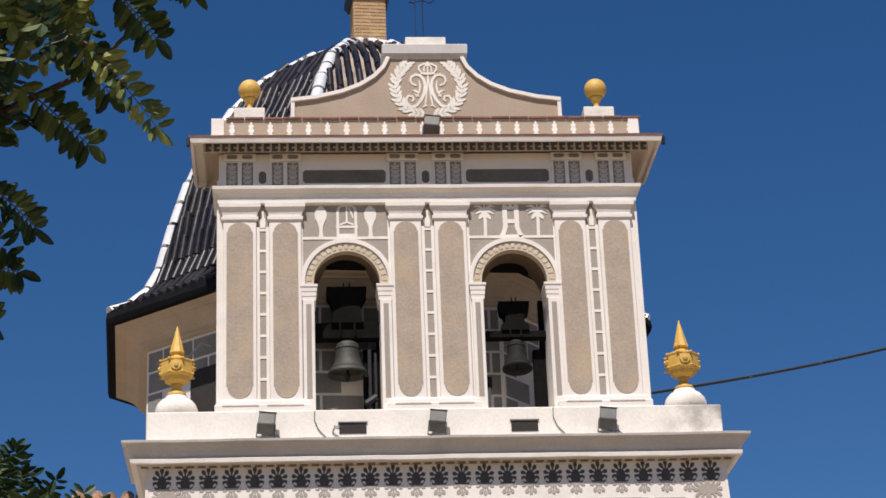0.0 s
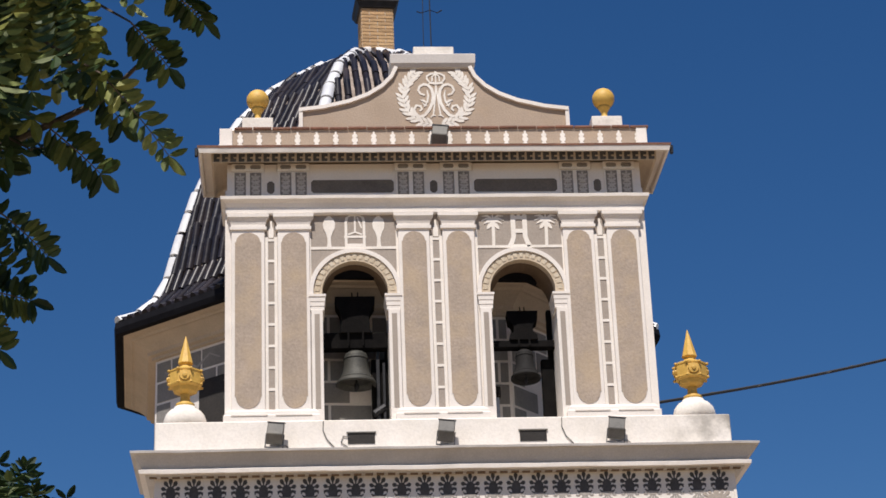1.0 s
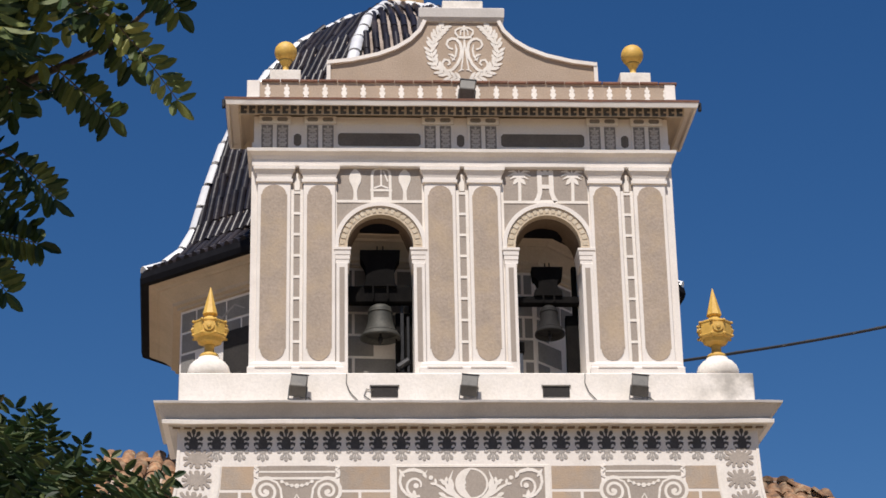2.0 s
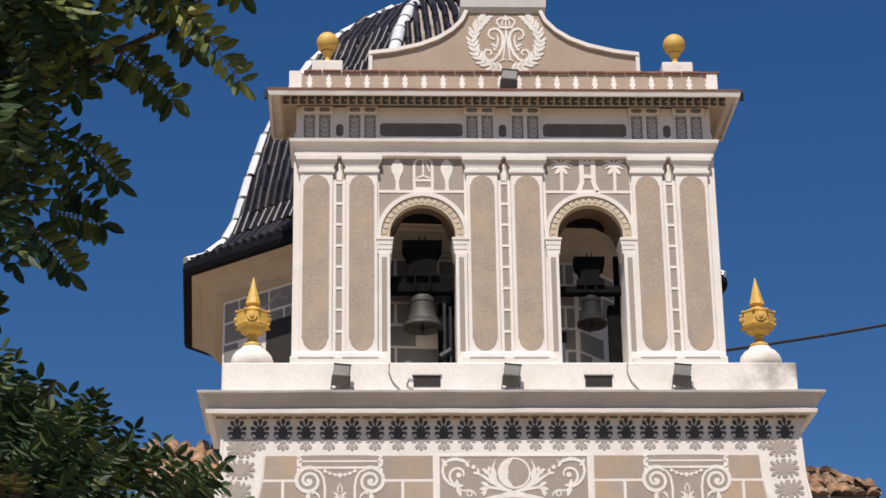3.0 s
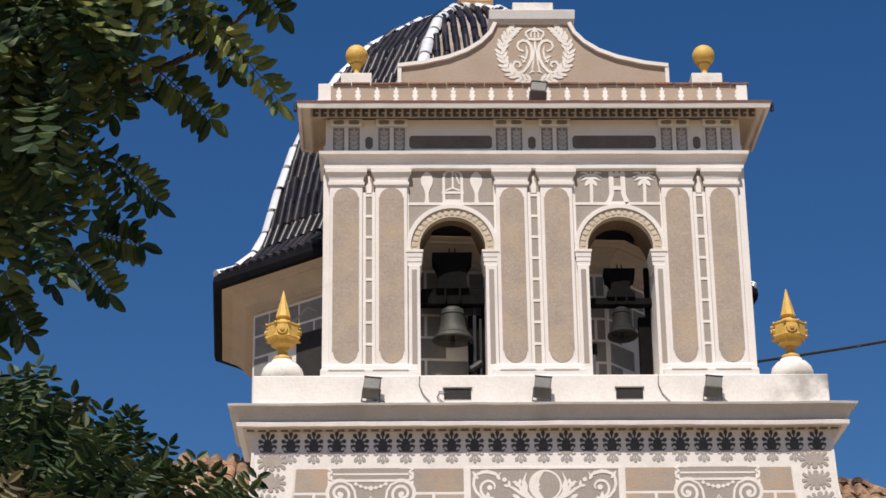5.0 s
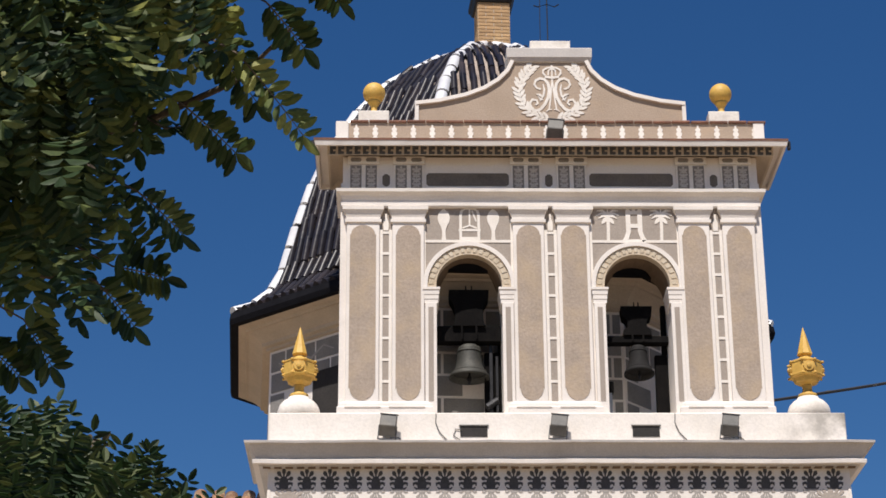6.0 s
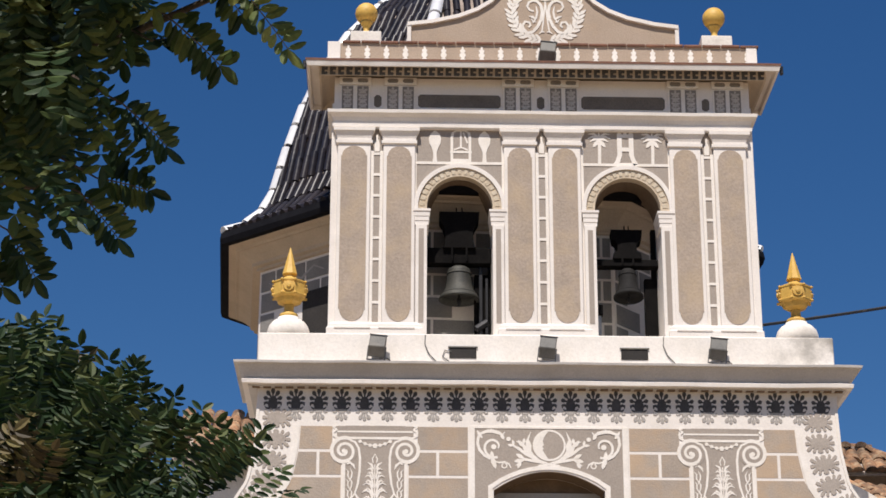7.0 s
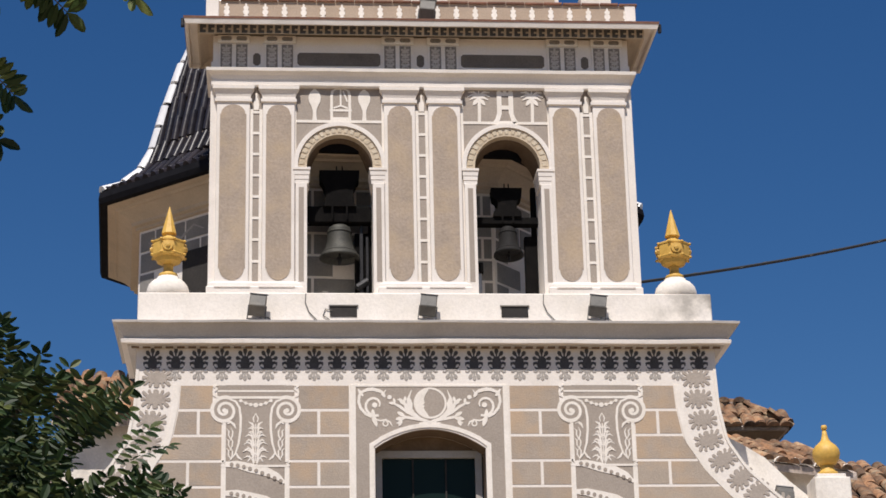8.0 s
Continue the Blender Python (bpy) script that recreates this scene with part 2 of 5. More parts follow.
def lift(yf):
    """Lays crossing pieces of relief a hair above one another."""
    LAYER[0] = (LAYER[0] + 1) % 37
    return yf - 0.0001 * LAYER[0]


def plate(bm, pts, yf, yb):
    """A flat outline in the x-z plane, given thickness from yf to yb."""
    yf = lift(yf)
    f = [bm.verts.new((x, yf, z)) for x, z in pts]
    k = [bm.verts.new((x, yb, z)) for x, z in pts]
    n = len(pts)
    bm.faces.new(f)
    bm.faces.new(k[::-1])
    for i in range(n):
        bm.faces.new((f[i], f[(i + 1) % n], k[(i + 1) % n], k[i]))
    return bm


def ribbon(bm, pts, w, yf, yb, t0=1.0, t1=1.0):
    """A raised line along pts in the x-z plane, w wide, tapering to t0 and t1 at its ends."""
    n = len(pts)
    yf = lift(yf)
    rows = []
    for i, (x, z) in enumerate(pts):
        a, c = pts[max(i - 1, 0)], pts[min(i + 1, n - 1)]
        dx, dz = c[0] - a[0], c[1] - a[1]
        q = math.hypot(dx, dz) or 1
        u = i / (n - 1)
        k = w / 2 * (min(1, t0 + (1 - t0) * u * 3) if u < 0.5 else min(1, t1 + (1 - t1) * (1 - u) * 3))
        nx, nz = -dz / q * k, dx / q * k
        rows.append((bm.verts.new((x + nx, yf, z + nz)), bm.verts.new((x - nx, yf, z - nz)),
                     bm.verts.new((x - nx, yb, z - nz)), bm.verts.new((x + nx, yb, z + nz))))
    for a, c in zip(rows, rows[1:]):
        for i in range(3):
            bm.faces.new((a[i], a[i + 1], c[i + 1], c[i])) if i != 1 else bm.faces.new((a[1], a[2], c[2], c[1]))
        bm.faces.new((a[3], a[0], c[0], c[3]))
    bm.faces.new(rows[0])
    bm.faces.new(rows[-1][::-1])
    return bm


def band(bm, lo, hi, yf, yb):
    """A flat band between two lines of points in the x-z plane, as one piece."""
    rows = [[bm.verts.new((a[0], yf, a[1])), bm.verts.new((c[0], yf, c[1])), bm.verts.new((c[0], yb, c[1])), bm.verts.new((a[0], yb, a[1]))] for a, c in zip(lo, hi)]
    for p, q in zip(rows, rows[1:]):
        for i in range(4):
            bm.faces.new((p[i], p[(i + 1) % 4], q[(i + 1) % 4], q[i]))
    bm.faces.new(rows[0])
    bm.faces.new(rows[-1][::-1])
    return bm


def arc(cx, cz, r, a0, a1, n, rz=None):
    rz = r if rz is None else rz
    return [(cx + r * math.cos(radians(a0 + (a1 - a0) * i / n)), cz + rz * math.sin(radians(a0 + (a1 - a0) * i / n))) for i in range(n + 1)]


def spiral(cx, cz, r0, r1, a0, a1, n):
    return [(cx + (r0 + (r1 - r0) * i / n) * math.cos(radians(a0 + (a1 - a0) * i / n)),
             cz + (r0 + (r1 - r0) * i / n) * math.sin(radians(a0 + (a1 - a0) * i / n))) for i in range(n + 1)]


def petal(bm, x, z, ang, length, w, yf, yb, bulb=False):
    """A drop-shaped leaf from (x, z) in the direction ang."""
    c, s = math.cos(radians(ang)), math.sin(radians(ang))
    pts = [(0, -0.16), (0.45, -0.5), (0.8, -0.34), (1.0, 0), (0.8, 0.34), (0.45, 0.5), (0, 0.16)]
    if bulb:
        pts = [(0, -0.1), (0.4, -0.22), (0.62, -0.5), (0.85, -0.45), (1.0, 0), (0.85, 0.45), (0.62, 0.5), (0.4, 0.22), (0, 0.1)]
    plate(bm, [(x + u * length * c - v * w * s, z + u * length * s + v * w * c) for u, v in pts], yf, yb)


def lathe(bm, prof, n=24, centre=(0, 0, 0), turn=0.0):
    rows = []
    for r, z in prof:
        rows.append([bm.verts.new((centre[0] + r * math.cos(turn + 2 * math.pi * i / n),
                                   centre[1] + r * math.sin(turn + 2 * math.pi * i / n), centre[2] + z)) for i in range(n)])
    for a, c in zip(rows, rows[1:]):
        for i in range(n):
            bm.faces.new((a[i], a[(i + 1) % n], c[(i + 1) % n], c[i]))
    if prof[0][0] > 1e-4:
        bm.faces.new(rows[0][::-1])
    if prof[-1][0] > 1e-4:
        bm.faces.new(rows[-1])
    bmesh.ops.remove_doubles(bm, verts=bm.verts, dist=1e-5)
    return bm


def tube(bm, pts, r, n=6, r1=None):
    """A round bar along points in space."""
    r1 = r if r1 is None else r1
    rows = []
    for i, p in enumerate(pts):
        p = Vector(p)
        d = (Vector(pts[min(i + 1, len(pts) - 1)]) - Vector(pts[max(i - 1, 0)])).normalized()
        a = d.orthogonal().normalized()
        c = d.cross(a)
        k = r + (r1 - r) * i / (len(pts) - 1)
        rows.append([bm.verts.new(p + (a * math.cos(2 * math.pi * j / n) + c * math.sin(2 * math.pi * j / n)) * k) for j in range(n)])
    for i in range(len(rows) - 1):
        # nearest match keeps the bar from twisting
        a, c = rows[i], rows[i + 1]
        s = min(range(n), key=lambda q: (c[q].co - a[0].co).length)
        rows[i + 1] = c = c[s:] + c[:s]
        for j in range(n):
            bm.faces.new((a[j], a[(j + 1) % n], c[(j + 1) % n], c[j]))
    bm.faces.new(rows[0][::-1])
    bm.faces.new(rows[-1])
    return bm


# ---- ground ----
g = B()
bmesh.ops.create_grid(g, x_segments=8, y_segments=8, size=900)
ground = new("ground", mesh_of("ground", g, PAVE))
tagged(ground, "pale stone paving of the square before the church", "ground", kind="structure")

# ---- lower facade: body of the church front ----
FY = -0.12                                   # front plane of the lower facade
facade = thing("church_facade", (0, 0.5, 0), "lower church front of brown stucco blocks with white lime ornament", "church facade")


def flare(z):
    """Half width of the scrolled front at the height z."""
    zs = [6.4, 6.75, 7.1, 7.38, 7.74, 8.09, 8.52, 8.98, 9.3]
    xs = [6.2, 5.35, 4.65, 4.22, 3.84, 3.62, 3.54, 3.52, 3.52]
    return float(np.interp(z, zs, xs))


WIN_W, WIN_S, WIN_T = 0.665, 8.00, 8.235     # window: half width, springing, crown
arch_pts = [(x, WIN_S + (WIN_T - WIN_S) * (1 - (x / WIN_W) ** 2)) for x in np.linspace(-WIN_W, WIN_W, 13)]
w = B()
# side pieces as stacked strips, so that the outline can sweep outwards
zs = [0.0, 6.4, 6.58, 6.75, 6.92, 7.1, 7.24, 7.38, 7.56, 7.74, 7.92, 8.09, 8.3, 8.52, 8.75, 8.98, 9.25]
for sgn in (-1, 1):
    for z0, z1 in zip(zs, zs[1:]):
        a, c = flare(max(z0, 6.4)), flare(max(z1, 6.4))
        v = [w.verts.new(p) for y in (FY, 1.1) for p in ((sgn * WIN_W, y, z0), (sgn * a, y, z0), (sgn * c, y, z1), (sgn * WIN_W, y, z1))]
        for f in ((0, 1, 2, 3), (7, 6, 5, 4), (1, 5, 6, 2), (0, 3, 7, 4)):
            w.faces.new([v[i] for i in f])
for (xa, za), (xb, zb) in zip(arch_pts, arch_pts[1:]):
    v = [w.verts.new(p) for y in (FY, 1.1) for p in ((xa, y, za), (xb, y, zb), (xb, y, 9.25), (xa, y, 9.25))]
    for f in ((0, 1, 2, 3), (7, 6, 5, 4), (0, 4, 5, 1)):
        w.faces.new([v[i] for i in f])
box(w, -WIN_W, WIN_W, FY, 1.1, 0, 6.0)
bmesh.ops.remove_doubles(w, verts=w.verts, dist=1e-4)
part("front_wall", w, WHITE, facade, "white plaster wall with scrolled shoulders")

# window set deep in its arched opening
win = part("window_frame", box(box(box(B(), -0.645, -0.565, 0.22, 0.31, 6.0, 8.05), 0.565, 0.645, 0.22, 0.31, 6.0, 8.05), -0.565, 0.565, 0.22, 0.31, 7.965, 8.05),
           FRAME, facade, "grey painted window frame")
part("pane", box(B(), -0.565, 0.565, 0.28, 0.29, 6.0, 7.965), GLASS, win, "dark reflective window glass")
mull = B()
box(mull, -0.20, -0.18, 0.262, 0.279, 6.0, 7.965)
box(mull, 0.20, 0.22, 0.262, 0.279, 6.0, 7.965)
part("glazing_bar", mull, VOID, win, "thin dark glazing bars")
part("tympanum", box(B(), -0.66, 0.66, 0.262, 0.278, 8.0, 8.24), BROWNREV, facade, "dull brown plaster over the window frame")
# dark block behind the glass stands for the unlit room's shade
part("window_recess", box(B(), -0.9, 0.9, 0.32, 0.9, 5.9, 8.3), VOID, facade, "dark block standing for the room's shade behind the window")

# brown lining of the deep window opening
rv = B()
lo = [(-WIN_W + 0.003, 6.0)] + [(x * 0.995, z - 0.003) for x, z in arch_pts] + [(WIN_W - 0.003, 6.0)]
for (xa, za), (xb, zb) in zip(lo, lo[1:]):
    v = [rv.verts.new(p) for p in ((xa, FY + 0.03, za), (xb, FY + 0.03, zb), (xb, 0.24, zb), (xa, 0.24, za))]
    rv.faces.new(v)
bmesh.ops.remove_doubles(rv, verts=rv.verts, dist=1e-5)
part("window_reveal", rv, BROWNREV, facade, "dull brown lining of the window opening")

OF, OB = FY - 0.006, FY + 0.003              # raised ornament: front and back
# white outline of the window and frame of the middle panel
ln = B()
ribbon(ln, [(-0.705, 6.0), (-0.705, WIN_S + 0.02)] + [(x * 1.06, z + 0.045) for x, z in arch_pts[1:-1]] + [(0.705, WIN_S + 0.02), (0.705, 6.0)], 0.052, OF - 0.004, OB)
part("window_surround", ln, LIME, facade, "raised white window surround")
for sx in (-1, 1):
    part("panel_border", box(B(), sx * 0.922 - 0.033, sx * 0.922 + 0.033, OF - 0.003, OB, 6.0, 8.788, 0.002), LIME, facade)
part("panel_border", box(B(), -0.889, 0.889, OF - 0.003, OB, 8.758, 8.788, 0.002), LIME, facade)
mp = B()
zt = 8.758
lo = [(-0.732, 6.0)] + [(x * 1.1, z + 0.06) for x, z in arch_pts] + [(0.732, 6.0)]
hi = [(-0.892, 6.0), (-0.892, zt)] + [(x * 1.1, zt) for x, z in arch_pts[1:-1]] + [(0.892, zt), (0.892, 6.0)]
band(mp, lo, hi, FY - 0.003, FY + 0.002)
part("middle_panel", mp, GREYST, facade, "grey-brown stucco panel round the window")

# scrolls, leaves and the crescent over the window
sc = B()
ribbon(sc, arc(0.007, 8.555, 0.187, 0, 360, 36, 0.183), 0.024, OF, OB)
cres = arc(0.007, 8.555, 0.185, 92, 268, 18, 0.18) + [(-0.03, 8.42), (-0.062, 8.47), (-0.075, 8.50), (-0.058, 8.515), (-0.078, 8.535), (-0.058, 8.56), (-0.07, 8.60), (-0.055, 8.65), (-0.02, 8.705)]
plate(sc, cres, OF, OB)
for s in (-1, 1):
    def half(pts):
        return [(s * x, z) for x, z in pts]
    # scroll: eye, coil, stem that rises to a leaf, top leaf, hanging leaf and tendril
    plate(sc, arc(s * 0.662, 8.53, 0.033, 0, 360, 10)[:-1], OF, OB)
    ribbon(sc, half(spiral(0.662, 8.53, 0.055, 0.135, 200, -110, 26)), 0.03, OF, OB, 0.5, 1)
    ribbon(sc, half([(0.70, 8.385), (0.77, 8.42), (0.83, 8.49), (0.855, 8.57), (0.845, 8.65), (0.82, 8.69)]), 0.034, OF, OB)
    ribbon(sc, half([(0.80, 8.64), (0.83, 8.68), (0.86, 8.73)]), 0.05, OF, OB, 0.3, 0.2)
    ribbon(sc, half([(0.85, 8.685), (0.80, 8.70), (0.74, 8.725), (0.67, 8.725), (0.60, 8.705), (0.55, 8.68), (0.525, 8.72)]), 0.042, OF, OB, 0.5, 0.2)
    petal(sc, s * 0.58, 8.70, 90 + s * 150, 0.09, 0.045, OF, OB)
    petal(sc, s * 0.69, 8.725, 90, 0.03, 0.03, OF, OB)
    petal(sc, s * 0.69, 8.42, -90 - s * 18, 0.17, 0.06, OF, OB)
    petal(sc, s * 0.68, 8.37, 90 - s * 4, 0.11, 0.05, OF, OB)
    ribbon(sc, half([(0.66, 8.355), (0.60, 8.335), (0.53, 8.345), (0.48, 8.32), (0.455, 8.27)]), 0.024, OF, OB, 0.6, 0.4)
    ribbon(sc, half(arc(0.535, 8.30, 0.03, 100, 430, 12)), 0.016, OF, OB)
    # sheaf of leaves round the ring
    ribbon(sc, half([(0.02, 8.335), (0.12, 8.36), (0.20, 8.42), (0.255, 8.51), (0.26, 8.60), (0.215, 8.72)]), 0.052, OF, OB, 0.3, 0.1)
    ribbon(sc, half([(0.14, 8.37), (0.22, 8.43), (0.28, 8.50), (0.32, 8.58), (0.39, 8.60)]), 0.045, OF, OB, 0.3, 0.2)
    ribbon(sc, half([(0.16, 8.37), (0.27, 8.44), (0.36, 8.51), (0.46, 8.565)]), 0.036, OF, OB, 0.3, 0.5)
    ribbon(sc, half([(0.05, 8.325), (0.18, 8.36), (0.30, 8.38), (0.40, 8.30)]), 0.036, OF, OB, 0.3, 0.3)
    for x, z, a, q, w_ in ((0.22, 8.47, 78, 0.17, 0.06), (0.30, 8.53, 50, 0.11, 0.05), (0.30, 8.57, 95, 0.07, 0.04), (0.42, 8.545, 80, 0.075, 0.034), (0.42, 8.545, 10, 0.075, 0.034),
                           (0.30, 8.39, 30, 0.11, 0.05), (0.32, 8.375, -15, 0.10, 0.05), (0.34, 8.36, -70, 0.10, 0.05)):
        petal(sc, s * x, z, a if s > 0 else 180 - a, q, w_, OF, OB)
    plate(sc, arc(s * 0.483, 8.628, 0.028, 0, 360, 10)[:-1], OF, OB)
    ribbon(sc, half([(-0.02, 8.325), (0.06, 8.312), (0.13, 8.30)]), 0.022, OF, OB)
part("scroll_ornament", sc, LIME, facade, "raised white lime scrolls with leaves and a crescent")


# painted columns: capital with volutes, acanthus and a beaded shaft
BEAD = mesh_of("bead", plate(B(), arc(0, 0, 0.023, 0, 360, 8)[:-1], -0.003, 0.002), GREYST)


def painted_column(cx):
    bk = B()
    box(bk, cx - 0.36, cx + 0.36, FY - 0.003, FY + 0.002, 6.0, 8.78)
    col = part("painted_column", bk, GREYST, facade, "grey-brown ground of a painted column")
    vg = B()
    for s in (-1, 1):
        plate(vg, arc(cx + s * 0.372, 8.465, 0.165, 0, 360, 24)[:-1], FY - 0.0045, FY - 0.001)
    box(vg, cx - 0.46, cx + 0.46, FY - 0.0042, FY - 0.001, 8.63, 8.775)
    part("volute_ground", vg, GREYST, col, "grey-brown ground of the volutes")
    c = B()
    for s in (-1, 1):
        def half(pts):
            return [(cx + s * x, z) for x, z in pts]
        # abacus ends curl over two lines
        ribbon(c, half([(0.455, 8.785), (0.50, 8.76), (0.465, 8.73), (0.505, 8.70), (0.50, 8.655), (0.455, 8.63)]), 0.032, OF, OB, 0.8, 0.8)
        # volute
        ribbon(c, half(spiral(0.372, 8.465, 0.168, 0.125, 120, -120, 22)), 0.044, OF, OB)
        ribbon(c, half(spiral(0.372, 8.465, 0.125, 0.022, -120, -560, 34)), 0.034, OF, OB, 1, 0.9)
        plate(c, arc(cx + s * 0.372, 8.465, 0.028, 0, 360, 10)[:-1], OF, OB)
        # rim of the bell-shaped capital
        ribbon(c, half([(0.30, 8.60), (0.24, 8.575), (0.195, 8.50), (0.178, 8.38), (0.18, 8.22), (0.20, 8.06), (0.235, 7.94), (0.29, 7.865)]), 0.028, OF, OB, 0.8, 0.5)
        ribbon(c, half([(0.235, 7.95), (0.20, 7.89), (0.16, 7.86)]), 0.028, OF, OB, 0.6, 0.4)
        # side border
        ribbon(c, half([(0.372, 8.31), (0.372, 8.1), (0.372, 7.83)]), 0.04, OF, OB)
        # small leaves between rim and border
        ribbon(c, half([(0.335, 8.30), (0.30, 8.325), (0.255, 8.29), (0.235, 8.24)]), 0.03, OF, OB, 0.6, 0.2)
        for z0 in (8.12, 8.0, 7.88):
            ribbon(c, half([(0.30, z0 - 0.03), (0.275, z0 + 0.03), (0.27, z0 + 0.08), (0.295, z0 + 0.135)]), 0.017, OF, OB, 0.5, 0.2)
            ribbon(c, half([(0.295, z0 - 0.01), (0.32, z0 + 0.04), (0.315, z0 + 0.09), (0.345, z0 + 0.12)]), 0.017, OF, OB, 0.5, 0.2)
        # acanthus: tiers of leaves that arch outwards and droop
        for z0, q in ((7.85, 0.155), (7.95, 0.145), (8.06, 0.125), (8.17, 0.095)):
            ribbon(c, half([(0.012, z0 - 0.03), (0.03, z0 + 0.35 * q), (0.35 * q, z0 + 0.72 * q), (0.66 * q, z0 + 0.86 * q), (0.98 * q, z0 + 0.66 * q)]), 0.024, OF, OB, 0.5, 0.15)
            ribbon(c, half([(0.015, z0 - 0.05), (0.30 * q, z0 + 0.22 * q), (0.62 * q, z0 + 0.36 * q), (0.92 * q, z0 + 0.18 * q)]), 0.019, OF, OB, 0.5, 0.2)
            ribbon(c, half([(0.20 * q, z0 + 0.5 * q), (0.40 * q, z0 + 0.95 * q), (0.62 * q, z0 + 1.12 * q)]), 0.015, OF, OB, 0.6, 0.2)
        ribbon(c, half([(0.012, 8.24), (0.04, 8.30), (0.085, 8.325)]), 0.03, OF, OB, 0.4, 0.2)
        ribbon(c, half([(0.02, 8.32), (0.03, 8.37), (0.0, 8.43)]), 0.016, OF, OB, 0.6, 0.5)
        ribbon(c, half([(0.09, 7.84), (0.06, 7.88), (0.075, 7.92)]), 0.02, OF, OB, 0.6, 0.4)
    ribbon(c, [(cx, 7.84), (cx, 8.30)], 0.012, OF, OB)
    ribbon(c, [(cx - 0.455, 8.705), (cx + 0.455, 8.705)], 0.022, OF, OB)
    ribbon(c, [(cx - 0.455, 8.625), (cx + 0.455, 8.625)], 0.03, OF, OB)
    for i in range(-3, 4):
        plate(c, arc(cx + i * 0.06, 8.585 - (9 - i * i) * 0.006, 0.03 if i == 0 else 0.022, 0, 360, 8)[:-1], OF, OB)
    ribbon(c, [(cx - 0.18, 8.59), (cx - 0.12, 8.55), (cx, 8.53), (cx + 0.12, 8.55), (cx + 0.18, 8.59)], 0.012, OF, OB)
    part("capital", c, LIME, col, "white lime volutes and acanthus leaves")
    sh = B()
    ribbon(sh, [(cx - 0.39, 7.785), (cx + 0.39, 7.785)], 0.026, OF - 0.002, OB)
    for s in (-1, 1):
        ribbon(sh, [(cx + s * 0.375, 7.85), (cx + s * 0.405, 7.83), (cx + s * 0.375, 7.81), (cx + s * 0.405, 7.785)], 0.024, OF - 0.001, OB)
    for s in (-1, 1):
        ribbon(sh, [(cx + s * 0.372, 7.80), (cx + s * 0.372, 6.0)], 0.05, OF, OB)
    for k in range(4):
        zc = 7.64 - k * 0.52
        up = [(cx - 0.36, zc + 0.17), (cx - 0.22, zc + 0.165), (cx - 0.05, zc + 0.12), (cx + 0.12, zc + 0.08), (cx + 0.26, zc + 0.02), (cx + 0.35, zc - 0.06)]
        ribbon(sh, up, 0.11, OF, OB, 0.5, 0.3)
        ribbon(sh, [(x, z - 0.35) for x, z in up], 0.11, OF, OB, 0.5, 0.3)
    part("shaft_band", sh, LIME, col, "white beaded spiral bands")
    for k in range(2):
        for i in range(9):
            u = i / 8
            zc = 7.64 - k * 0.52 + 0.165 - 0.2 * u ** 1.4
            for q in (0, 0.35):
                piece("bead", BEAD, col, pose(cx - 0.28 + 0.58 * u, OF - 0.0045, zc - q))


for cx in (-2.085, 2.085):
    painted_column(cx)

# stucco blocks with white joints, cut along the inner line of the side bands
courses = [8.79, 8.47, 8.157, 7.846, 7.534, 7.22, 6.9, 6.58]


def inner(z):
    return flare(z) - 0.50 + max(0, (7.8 - z)) * -0.12


for ci, (zt_, zb_) in enumerate(zip(courses, courses[1:])):
    zt2, zb2 = zt_ - 0.018, zb_ + 0.018
    for s in (-1, 1):
        lim_t, lim_b = inner(zt2) - 0.05, inner(zb2) - 0.05
        inn = 2.60 if ci < 1 else 2.49
        spans = [(0.972, 1.575 if ci < 1 else 1.68)]
        if ci % 2 == 1:
            a, c = spans[0]
            spans = [(a, 1.316), (1.352, c)]
        out = [(inn, None)]
        if ci % 2 == 1:
            mid = (inn + min(lim_t, lim_b)) / 2 + 0.02
            out = [(inn, mid - 0.018), (mid + 0.018, None)]
        for a, c in spans + out:
            if c is None:
                pts = [(s * a, zb2), (s * lim_b, zb2), (s * lim_t, zt2), (s * a, zt2)]
            else:
                pts = [(s * a, zb2), (s * c, zb2), (s * c, zt2), (s * a, zt2)]
            part("stucco_block", plate(B(), pts, FY - 0.002, FY + 0.002), BLOCK, facade)


PALE2 = mat("brown_grey_paint", (0.40, 0.345, 0.295), (0.35, 0.30, 0.255), 8, 0.9, 0.1, 60, fine=0.15)


# palmettes of the frieze: dark top, pale foot
def palmette_top():
    bm = B()
    plate(bm, [(-0.055, -0.13), (0.055, -0.13), (0.066, -0.08), (0.062, -0.03), (0.045, 0.012), (0.02, 0.03), (-0.02, 0.03), (-0.045, 0.012), (-0.062, -0.03), (-0.066, -0.08)], -0.006, 0.002)
    petal(bm, 0, 0.01, 90, 0.128, 0.056, -0.005, 0.002, True)
    for s in (-1, 1):
        petal(bm, s * 0.012, 0.005, 90 - s * 40, 0.122, 0.054, -0.005, 0.002, True)
        petal(bm, s * 0.03, -0.012, 90 - s * 76, 0.108, 0.05, -0.005, 0.002, True)
        ribbon(bm, [(s * 0.055, -0.065), (s * 0.085, -0.05), (s * 0.116, -0.058), (s * 0.118, -0.088)], 0.034, -0.005, 0.002, 1, 0.35)
        ribbon(bm, [(s * 0.05, -0.125), (s * 0.085, -0.12), (s * 0.108, -0.10)], 0.022, -0.005, 0.002, 1, 0.4)
    return mesh_of("palmette", bm, DARKORN)


